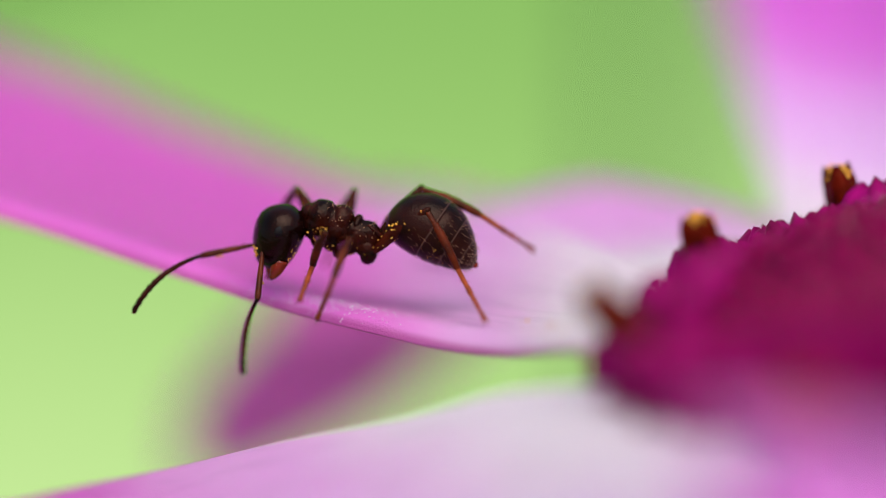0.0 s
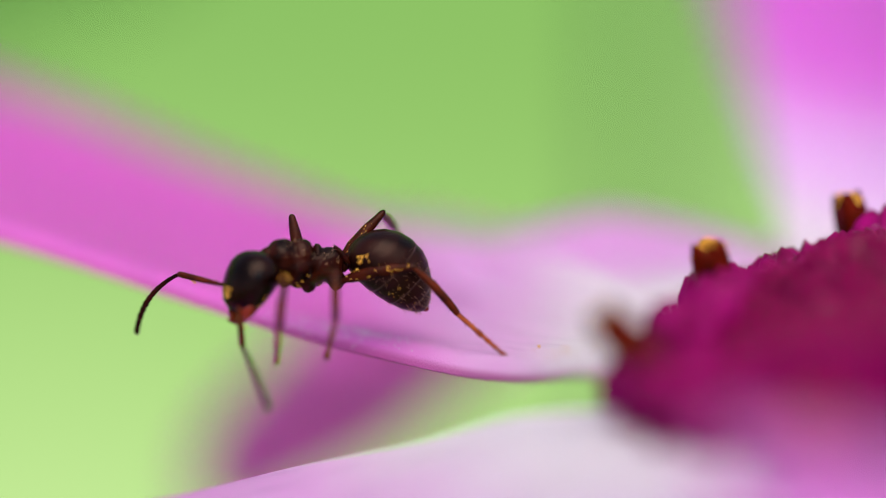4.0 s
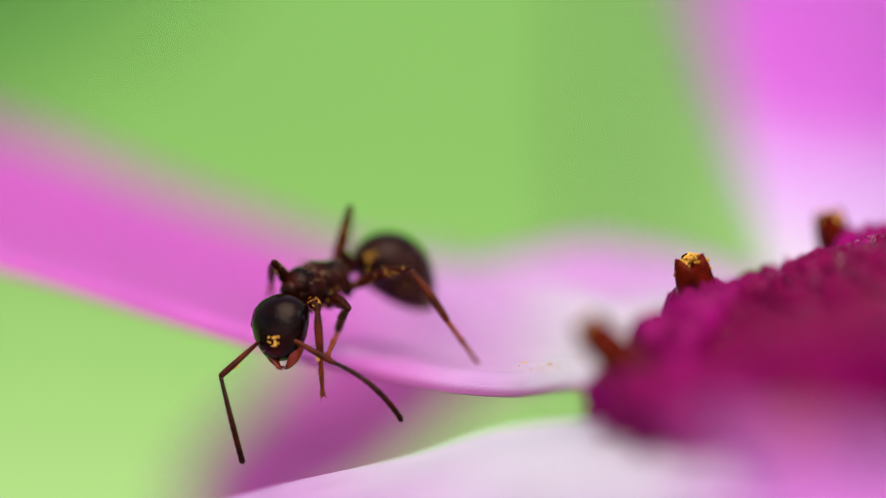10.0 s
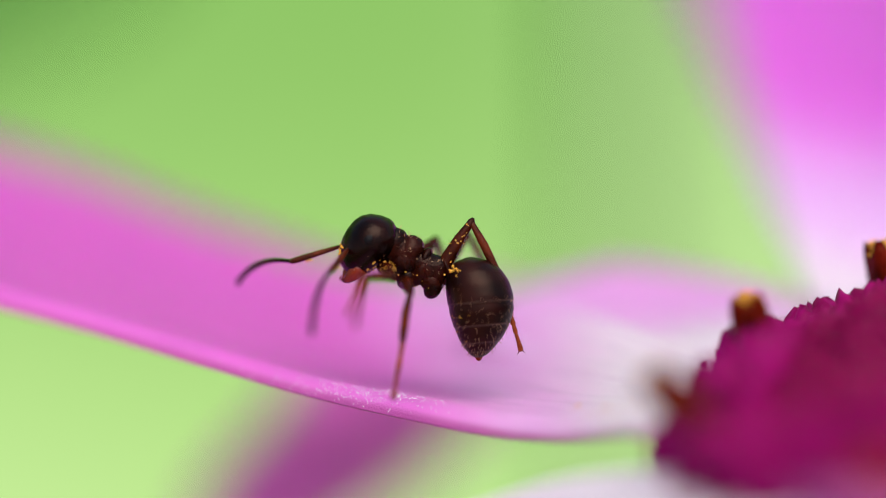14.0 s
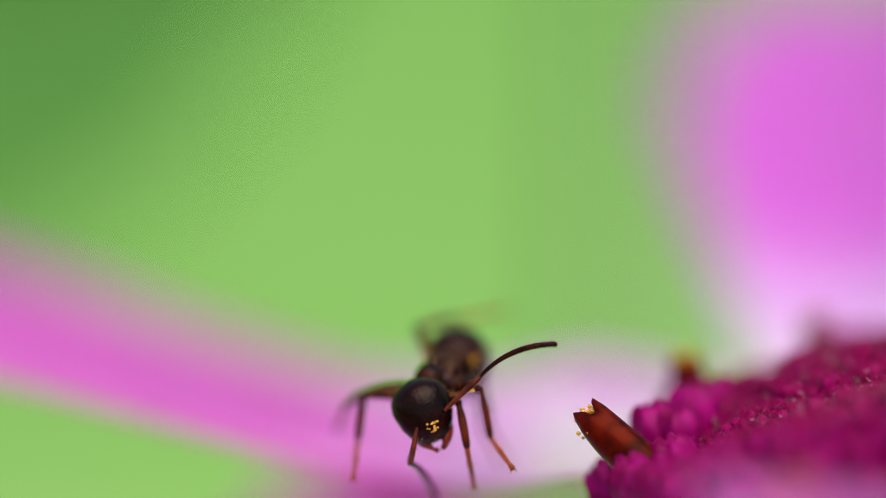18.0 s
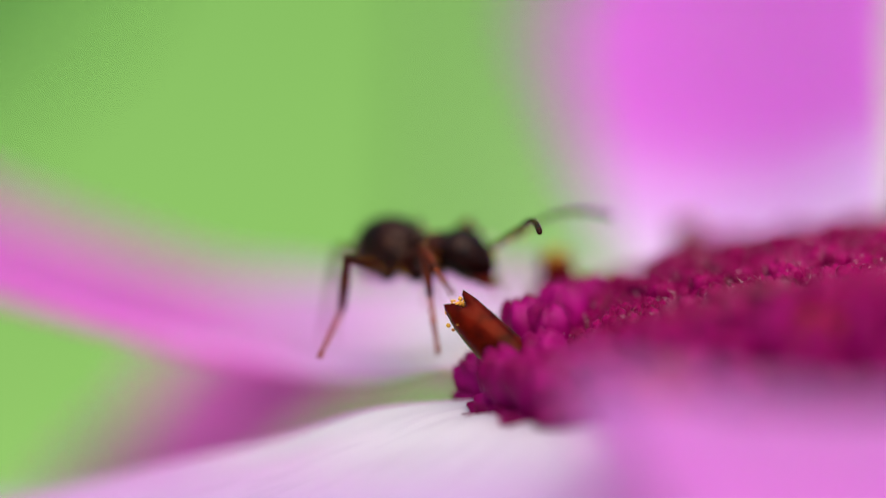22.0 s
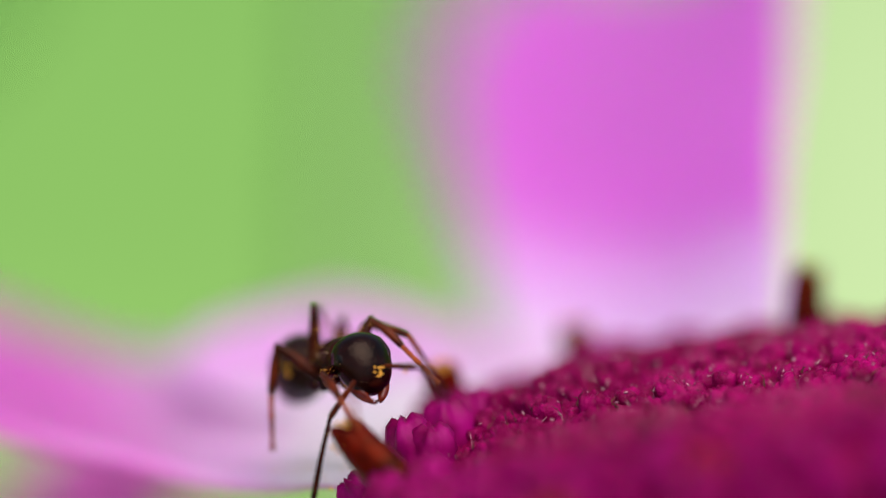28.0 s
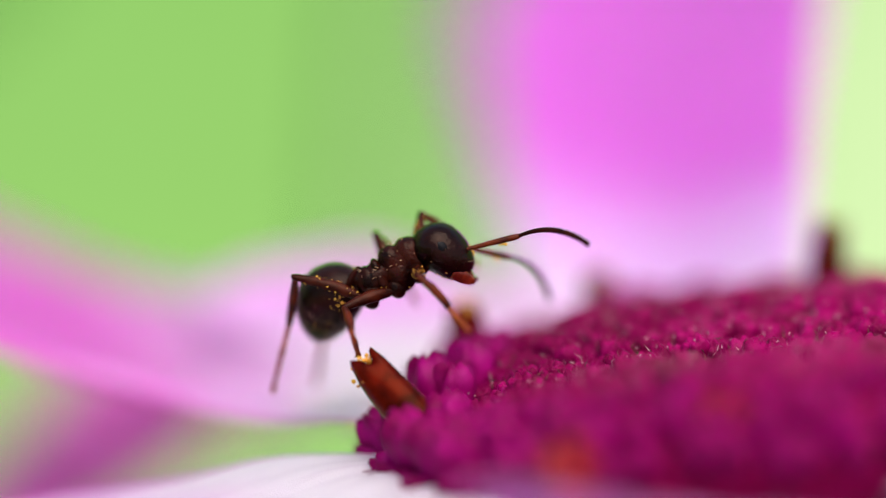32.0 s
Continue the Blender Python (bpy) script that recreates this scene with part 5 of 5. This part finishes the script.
    stance(18, (-2.48, 0.84, 0.20), (-2.07, 2.00, 0.27), (-2.69, 0.54, 0.39), (-2.20, 0.02, -0.72), (-2.09, 2.05, 0.51), (-1.79, 3.25, -0.60),
           L1=((-1.94, 0.23, 0.09), (-1.82, 0.05, -0.60), (-1.72, 0.41, -1.37)), L2=((-1.58, 0.69, 0.18), (-1.45, 0.50, -0.56), (-1.10, -0.28, -0.86)), L3=((-1.58, 3.01, -0.43), (-1.53, 3.60, -1.30), (-1.17, 4.26, -2.17)),
           R1=((-3.45, 1.21, -0.02), (-3.57, 1.04, -0.71), (-3.65, 0.33, -1.17)), R2=((-3.36, 1.59, -0.04), (-3.79, 2.07, -0.47), (-3.92, 2.78, -1.02)), R3=((-2.62, 3.05, 0.58), (-1.90, 3.82, 0.51), (-1.12, 4.65, 0.43)),
           AL=((-1.59, 0.17, 0.54), (-0.38, -0.21, 1.16)), AR=((-2.72, -0.83, -0.59), (-2.30, -2.18, -0.75)))
    stance(19, (-1.70, 1.07, -0.06), (-1.39, 2.27, -0.04), (-1.86, 0.89, 0.11), (-1.48, 0.15, -0.92), (-1.57, 2.33, 0.32), (-1.17, 3.57, -0.71),
           L1=((-1.14, 0.66, 0.20), (-0.97, 0.42, -0.46), (-0.80, 0.19, -1.26)), L2=((-1.06, 1.18, 0.37), (-0.91, 0.99, -0.37), (-0.95, 0.78, -1.24)), L3=((-0.48, 1.58, 0.49), (-0.37, 2.41, -0.15), (-0.26, 3.31, -0.85)),
           R1=((-2.46, 0.86, -0.08), (-2.56, 0.68, -0.77), (-2.55, 0.48, -1.60)), R2=((-2.61, 1.88, -0.09), (-3.14, 2.12, -0.61), (-3.29, 2.58, -1.37)), R3=((-1.67, 3.49, -0.16), (-1.73, 4.38, -0.72), (-2.03, 5.30, -1.34)),
           AL=((-0.66, 0.35, 0.06), (0.57, -0.35, 0.10)), AR=((-2.18, -0.60, -0.53), (-1.22, -1.37, -1.23)))
    stance(20, (-2.42, 0.69, -0.21), (-1.94, 1.84, -0.27), (-2.63, 0.28, -0.02), (-2.52, -0.04, -1.29), (-1.89, 1.90, 0.01), (-1.19, 3.15, -0.82),
           L1=((-1.84, 0.18, -0.04), (-1.76, -0.44, -0.41), (-1.68, -1.20, -0.78)), L2=((-1.22, 0.76, -0.29), (-0.97, 1.15, -0.91), (-0.70, 0.37, -1.26)), L3=((-0.75, 1.86, 0.09), (-0.52, 2.75, -0.41), (-0.32, 3.73, -0.99)),
           R1=((-3.05, 1.22, 0.18), (-3.17, 1.74, -0.30), (-3.23, 0.92, -0.52)), R2=((-3.03, 1.57, 0.06), (-3.33, 1.62, -0.66), (-3.61, 1.67, -1.52)), R3=((-2.58, 2.51, 0.43), (-2.62, 2.99, -0.50), (-2.65, 3.44, -1.56)),
           AL=((-1.95, -0.93, -0.49), (-1.28, -1.99, -1.15)), AR=((-3.40, -0.28, -1.37), (-3.72, 0.36, -2.60)))
    stance(21, (-0.95, 1.24, 0.18), (-1.35, 2.40, 0.00), (-1.01, 0.93, 0.35), (-0.27, 0.44, -0.62), (-1.34, 2.44, 0.39), (-1.67, 3.78, -0.52),
           L1=((-0.27, 1.25, 0.47), (0.04, 1.05, -0.15), (0.34, 0.86, -0.92)), L2=((-0.09, 1.99, 0.06), (0.12, 2.59, -0.39), (0.13, 3.29, -0.96)), L3=((-0.34, 2.57, 0.68), (-0.16, 3.45, 0.13), (0.04, 4.40, -0.49)),
           R1=((-1.76, 0.75, 0.07), (-2.02, 0.59, -0.58), (-2.34, 0.40, -1.35)), R2=((-2.28, 1.88, -0.05), (-2.82, 1.75, -0.60), (-3.49, 1.62, -1.18)), R3=((-2.29, 2.54, 0.66), (-2.61, 2.79, -0.31), (-2.91, 3.02, -1.39)),
           AL=((0.46, 0.65, 0.40), (1.87, 0.59, 0.27)), AR=((0.05, -0.23, 0.10), (0.53, -1.55, 0.31)))
    stance(22, (0.10, 2.43, 0.26), (-1.12, 2.41, 0.07), (-0.19, 2.47, 0.40), (0.88, 2.26, -0.34), (-0.56, 2.49, 0.33), (-1.40, 3.70, -0.44),
           L1=((0.29, 3.08, 0.55), (0.58, 3.32, -0.06), (0.87, 3.54, -0.83)), L2=((-0.51, 3.32, 0.46), (-0.38, 3.61, -0.25), (-0.25, 3.89, -1.09)), L3=((-1.79, 3.55, -0.05), (-1.87, 4.11, -0.93), (-1.95, 4.73, -1.90)),
           R1=((-0.48, 1.61, 0.51), (-0.25, 0.97, 0.29), (0.03, 1.54, -0.28)), R2=((-0.48, 1.51, 0.46), (-0.33, 1.23, -0.25), (-0.19, 0.95, -1.09)), R3=((-1.65, 1.30, 0.34), (-1.73, 1.73, -0.61), (-2.09, 0.76, -1.12)),
           AL=((1.38, 2.63, 0.64), (2.66, 3.25, 0.60)), AR=((1.10, 1.71, 0.78), (1.37, 0.35, 1.07)))
    stance(22.5, (0.60, 2.45, -0.35), (-0.56, 2.37, -0.77), (0.22, 2.53, -0.05), (1.52, 2.45, -0.24), (-0.64, 2.60, -0.38), (-0.82, 3.42, -1.81),
           L1=((0.70, 3.10, -0.01), (1.09, 3.36, -0.56), (1.48, 3.61, -1.27)), L2=((-0.08, 3.30, -0.26), (0.17, 3.61, -0.93), (0.42, 3.91, -1.74)), L3=((-1.50, 2.71, -0.35), (-1.69, 3.30, -1.21), (-1.86, 3.92, -2.16)),
           R1=((0.33, 1.74, 0.03), (0.45, 1.11, -0.29), (0.61, 1.62, -0.95)), R2=((0.04, 1.50, -0.26), (0.33, 1.23, -0.93), (0.61, 0.97, -1.74)), R3=((-1.45, 1.97, -0.33), (-1.73, 2.45, -1.22), (-2.06, 1.51, -1.79)),
           AL=((1.92, 2.66, 0.15), (2.93, 3.39, -0.53)), AR=((1.66, 1.78, 0.39), (2.50, 0.64, 0.35)))
    stance(23, (0.68, 3.03, 0.55), (-0.25, 2.85, -0.25), (0.66, 3.07, 0.69), (1.88, 2.90, 0.21), (-0.45, 3.14, 0.23), (-0.56, 3.88, -1.26),
           L1=((1.45, 3.47, 0.03), (1.56, 4.07, -0.35), (1.68, 4.79, -0.78)), L2=((-0.10, 3.80, 0.42), (0.33, 4.18, -0.12), (0.75, 4.55, -0.82)), L3=((-1.24, 3.19, 0.05), (-1.18, 3.80, -0.80), (-1.06, 3.68, -1.94)),
           R1=((0.97, 3.64, -0.21), (1.49, 4.14, -0.23), (1.74, 4.79, -0.73)), R2=((0.31, 2.18, 0.58), (0.75, 1.68, 0.17), (1.12, 0.89, -0.07)), R3=((-1.14, 2.26, -0.09), (-1.55, 2.66, -0.96), (-2.24, 1.84, -1.37)),
           AL=((2.33, 3.18, 0.34), (3.62, 3.46, -0.18)), AR=((2.23, 2.55, 1.07), (2.85, 1.28, 0.95)))
    stance(23.5, (1.46, 4.40, 0.55), (0.43, 4.27, -0.13), (1.35, 4.47, 0.78), (2.57, 4.29, 0.31), (0.29, 4.38, 0.26), (-0.27, 4.00, -1.25),
           L1=((1.44, 5.05, 0.90), (1.93, 5.35, 0.46), (2.43, 5.65, -0.16)), L2=((0.72, 5.22, 0.49), (1.10, 5.56, -0.10), (1.47, 5.89, -0.85)), L3=((0.15, 5.34, 0.45), (0.10, 6.05, -0.32), (0.04, 6.83, -1.16)),
           R1=((1.05, 3.94, 0.96), (1.64, 3.81, 0.57), (2.32, 3.65, 0.09)), R2=((0.64, 3.49, 0.42), (0.77, 3.28, -0.32), (0.91, 3.63, -1.14)), R3=((-0.59, 4.26, -0.05), (-0.75, 4.57, -1.04), (-1.08, 4.30, -2.10)),
           AL=((3.05, 4.57, 0.96), (4.38, 4.87, 0.58)), AR=((2.97, 4.27, 1.12), (4.32, 4.10, 0.69)))
    stance(24, (1.47, 5.26, 0.13), (0.34, 5.15, -0.38), (1.40, 5.34, 0.41), (2.47, 5.10, -0.33), (0.18, 5.21, -0.20), (-0.75, 4.86, -1.53),
           L1=((1.52, 5.92, 0.47), (1.95, 6.19, -0.04), (2.38, 6.46, -0.73)), L2=((0.75, 6.10, 0.17), (1.05, 6.42, -0.48), (1.34, 6.73, -1.27)), L3=((0.08, 6.34, 0.02), (-0.00, 6.99, -0.80), (-0.08, 7.69, -1.70)),
           R1=((1.55, 4.37, 0.28), (2.02, 4.21, -0.24), (2.57, 4.58, -0.77)), R2=((0.54, 4.30, 0.01), (0.55, 4.09, -0.74), (0.60, 4.69, -1.41)), R3=((-0.70, 5.15, -0.27), (-0.84, 4.87, -1.27), (-1.14, 4.57, -2.34)),
           AL=((3.05, 5.64, 0.30), (4.40, 5.47, -0.14)), AR=((3.01, 5.10, 0.52), (4.36, 4.94, 0.11)))
    stance(24.5, (1.13, 5.37, 0.13), (0.06, 5.16, -0.45), (1.01, 5.42, 0.28), (2.09, 5.20, -0.44), (-0.02, 5.52, -0.18), (-0.64, 5.95, -1.66),
           L1=((1.10, 6.03, 0.48), (1.53, 6.34, -0.00), (1.96, 6.66, -0.66)), L2=((0.34, 6.14, 0.13), (0.64, 6.49, -0.50), (0.93, 6.84, -1.27)), L3=((0.01, 6.11, 0.33), (0.03, 6.95, -0.31), (0.05, 7.86, -1.01)),
           R1=((0.99, 4.29, -0.01), (1.23, 4.83, -0.42), (1.48, 4.02, -0.40)), R2=((0.12, 4.34, -0.60), (0.33, 3.72, -1.03), (0.58, 3.45, -1.85)), R3=((-0.92, 5.17, -0.20), (-0.91, 4.84, -1.20), (-1.31, 4.49, -2.22)),
           AL=((2.66, 5.58, 0.31), (3.95, 5.94, -0.16)), AR=((2.61, 5.26, 0.41), (3.98, 4.98, 0.12)))
    stance(25, (0.55, 6.93, -0.76), (-0.14, 5.88, -0.79), (0.55, 7.04, -0.59), (1.35, 7.57, -1.51), (-0.22, 5.78, -0.31), (-0.64, 4.47, -1.29),
           L1=((0.12, 7.48, -0.49), (0.05, 7.78, -1.15), (-0.03, 8.07, -1.95)), L2=((0.35, 7.26, -1.36), (0.39, 7.82, -1.91), (0.43, 8.47, -2.53)), L3=((-0.05, 6.43, 0.16), (0.01, 7.28, -0.47), (0.11, 6.14, -0.49)),
           R1=((1.31, 6.92, -0.71), (1.52, 7.41, -1.20), (1.73, 8.01, -1.78)), R2=((-0.17, 5.48, -1.48), (0.16, 5.70, -2.17), (0.51, 6.01, -2.95)), R3=((-1.12, 6.01, -0.53), (-1.02, 5.65, -1.53), (-1.34, 4.85, -2.31)),
           AL=((1.83, 7.77, -0.56), (2.77, 8.03, -1.63)), AR=((1.90, 7.08, -0.32), (2.62, 5.93, -0.78)))
    stance(26, (1.47, 1.82, 1.41), (0.44, 1.65, 0.76), (1.35, 1.57, 1.63), (2.36, 1.05, 0.97), (0.48, 1.99, 1.07), (-0.21, 2.56, -0.33),
           L1=((1.44, 2.48, 1.76), (1.91, 2.78, 1.31), (2.37, 3.10, 0.69)), L2=((0.30, 2.14, 1.37), (0.11, 2.69, 0.87), (0.04, 3.27, 0.18)), L3=((-0.64, 1.88, 0.67), (-0.86, 2.31, -0.26), (-1.05, 2.76, -1.30)),
           R1=((1.04, 0.85, 1.35), (1.67, 0.74, 1.03), (2.34, 0.59, 0.54)), R2=((0.58, 2.36, 0.58), (0.77, 2.94, 0.10), (0.92, 3.69, -0.39)), R3=((-0.05, 0.51, 0.51), (0.12, 1.26, -0.19), (0.42, 0.16, -0.31)),
           AL=((3.00, 1.37, 1.29), (4.04, 2.15, 0.69)), AR=((2.91, 0.98, 1.57), (4.07, 0.56, 0.92)))
    stance(28.5, (0.01, 1.55, 0.56), (-0.33, 2.63, 0.05), (0.07, 1.49, 0.88), (0.49, 0.59, 0.01), (-0.47, 2.63, 0.22), (-0.68, 3.90, -0.82),
           L1=((0.40, 2.01, 1.02), (0.87, 1.53, 0.74), (1.45, 1.14, 0.26)), L2=((0.46, 2.34, 0.80), (1.08, 1.88, 0.90), (1.53, 2.24, 0.21)), L3=((0.29, 3.47, 0.57), (0.48, 3.59, -0.46), (0.66, 3.70, -1.59)),
           R1=((-0.39, 0.82, 0.46), (-0.18, 0.15, 0.29), (0.04, -0.65, 0.13)), R2=((-1.06, 2.19, 0.56), (-1.17, 1.98, -0.18), (-1.15, 1.73, -1.05)), R3=((-0.31, 2.78, 1.05), (-0.19, 3.75, 0.67), (-0.07, 4.77, 0.16)),
           AL=((0.92, 0.09, 0.86), (1.11, -1.32, 0.84)), AR=((-0.47, 0.60, -0.02), (-0.91, 0.24, -1.32)))
    stance(29, (-0.38, 1.16, 0.56), (-0.68, 2.20, 0.18), (-0.33, 0.83, 1.03), (-0.12, 0.29, -0.15), (-0.79, 2.38, 0.22), (-0.73, 3.43, -1.01),
           L1=((0.33, 0.94, 0.77), (0.81, 0.78, 0.26), (1.16, 0.29, -0.34)), L2=((0.20, 1.93, 0.79), (0.89, 2.31, 0.77), (1.37, 2.78, 0.17)), L3=((-0.15, 2.99, 0.82), (-0.03, 3.38, -0.15), (-0.04, 3.90, -1.18)),
           R1=((-0.73, 0.36, 0.23), (-1.18, 0.20, -0.31), (-1.35, -0.06, -1.10)), R2=((-1.41, 2.26, 0.14), (-1.87, 2.08, -0.45), (-2.38, 1.85, -1.16)), R3=((-1.33, 3.14, 0.36), (-1.11, 3.50, -0.60), (-0.99, 4.00, -1.63)),
           AL=((0.40, 0.90, -0.14), (0.80, 2.10, -0.78)), AR=((-1.13, 0.13, 0.10), (-1.31, -0.72, -1.03)))
    stance(30, (0.10, 3.62, 0.25), (-0.25, 4.47, -0.58), (0.11, 3.69, 0.49), (1.25, 3.44, -0.14), (-0.27, 4.66, -0.27), (-0.47, 5.52, -1.68),
           L1=((1.00, 3.83, 0.33), (1.28, 3.17, 0.30), (1.42, 2.34, 0.21)), L2=((0.71, 4.53, 0.10), (1.17, 4.16, -0.42), (1.62, 3.81, -1.11)), L3=((-1.11, 4.57, -0.13), (-1.02, 4.27, -1.13), (-1.10, 3.30, -1.74)),
           R1=((-0.24, 2.70, -0.13), (-0.03, 2.02, -0.28), (0.12, 1.19, -0.33)), R2=((-0.97, 3.38, -0.15), (-0.72, 3.15, -0.85), (-0.43, 2.88, -1.66)), R3=((-0.83, 5.35, -0.80), (-0.52, 5.06, -1.75), (-0.25, 5.63, -2.72)),
           AL=((1.40, 3.78, 1.17), (2.75, 3.93, 0.77)), AR=((1.48, 2.86, 0.74), (1.91, 1.51, 0.79)))
    stance(30.5, (0.34, 2.74, 0.69), (-0.58, 2.55, -0.11), (0.16, 2.75, 0.70), (1.20, 2.48, -0.07), (-0.39, 2.76, 0.32), (-0.80, 3.67, -1.00),
           L1=((0.57, 3.46, 0.92), (0.83, 3.89, 0.40), (1.11, 4.43, -0.19)), L2=((-0.44, 3.50, 0.55), (-0.03, 3.89, 0.02), (0.39, 4.27, -0.68)), L3=((-1.32, 3.42, 0.27), (-1.25, 3.66, -0.75), (-1.18, 3.91, -1.86)),
           R1=((-0.13, 1.76, 0.26), (0.07, 2.14, -0.32), (0.28, 1.33, -0.42)), R2=((-0.19, 1.57, 0.12), (-0.06, 0.82, -0.05), (0.12, 1.45, -0.65)), R3=((-0.95, 1.55, 0.37), (-0.65, 1.25, -0.58), (-0.54, 0.17, -0.94)),
           AL=((1.76, 2.85, 0.85), (2.99, 2.94, 0.15)), AR=((1.71, 2.52, 0.91), (2.95, 2.29, 0.30)))
    stance(31, (0.70, 1.25, 1.23), (-0.33, 1.39, 0.49), (0.51, 1.30, 1.43), (1.60, 1.08, 0.74), (-0.20, 1.96, 0.58), (-0.84, 3.29, -0.82),
           L1=((0.68, 1.89, 1.58), (1.15, 2.19, 1.13), (1.64, 2.50, 0.52)), L2=((-0.04, 2.04, 1.18), (0.32, 2.40, 0.59), (0.68, 2.73, -0.16)), L3=((-0.47, 2.48, 0.27), (-0.31, 2.99, -0.63), (-0.38, 3.62, -1.59)),
           R1=((0.73, 0.25, 1.25), (1.07, -0.34, 1.03), (1.48, 0.15, 0.48)), R2=((0.06, 0.10, 0.79), (0.15, -0.66, 0.65), (0.29, -0.00, 0.05)), R3=((-0.75, 2.05, 0.57), (-0.66, 2.30, -0.44), (-0.52, 2.44, -1.58)),
           AL=((1.88, 2.04, 1.28), (2.55, 2.98, 0.46)), AR=((2.12, 0.80, 1.38), (2.67, -0.50, 1.46)))
    stance(32, (0.95, 1.10, 1.56), (-0.05, 0.93, 0.87), (0.81, 1.16, 1.75), (1.90, 0.92, 1.07), (-0.19, 1.10, 1.02), (-0.63, 1.93, -0.34),
           L1=((0.90, 1.75, 1.92), (1.39, 2.06, 1.49), (1.88, 2.38, 0.88)), L2=((0.20, 1.88, 1.49), (0.56, 2.24, 0.91), (0.94, 2.59, 0.18)), L3=((-0.69, 2.03, 0.42), (-0.53, 2.54, -0.49), (-0.59, 3.16, -1.45)),
           R1=((0.84, 0.03, 1.41), (1.37, -0.12, 0.96), (1.67, -0.90, 0.84)), R2=((-0.26, 0.45, 0.69), (-0.14, -0.30, 0.54), (0.01, 0.35, -0.05)), R3=((-1.06, 0.91, 1.01), (-1.11, 1.39, 0.07), (-1.32, 1.33, -1.06)),
           AL=((2.33, 1.67, 1.31), (3.05, 2.48, 0.41)), AR=((2.42, 0.92, 1.88), (3.47, 0.01, 2.07)))
    # a breath of wind lifts the two front petals a little and lets them drop back
    rows_front = ((0, 2.6), (9, 2), (13, 1), (22.3, 1), (23, 2), (24, 3.6), (24.15, 3), (24.35, -0.3), (24.6, -1.6), (32, -1.3))
    rows_side = ((0, 0), (22.5, 0), (23, 0.5), (23.3, 3.5), (23.6, 6), (24, 9), (24.1, 7.5), (24.25, 1), (24.4, 0), (32, 0))
    for ob, rows in zip(sway, (rows_front, rows_side)):
        walk(ob, [(t, pose(0, -3.5 * MM, -0.9 * MM, -a, 0, 0) @ pose(0, 3.5 * MM, 0.9 * MM)) for t, a in rows])
    # the short petal behind the disc is slowly pressed up
    walk(short_petal, [(t, pose(0, 5.5 * MM, -2 * MM, a, 0, 0) @ pose(0, -5.5 * MM, 2 * MM)) for t, a in ((0, 0), (22, 0), (24, 1), (26, 5.5), (29, 6.5), (32, 5))])
    for piece, rows in tracks().items():
        walk(piece, rows)


motions()
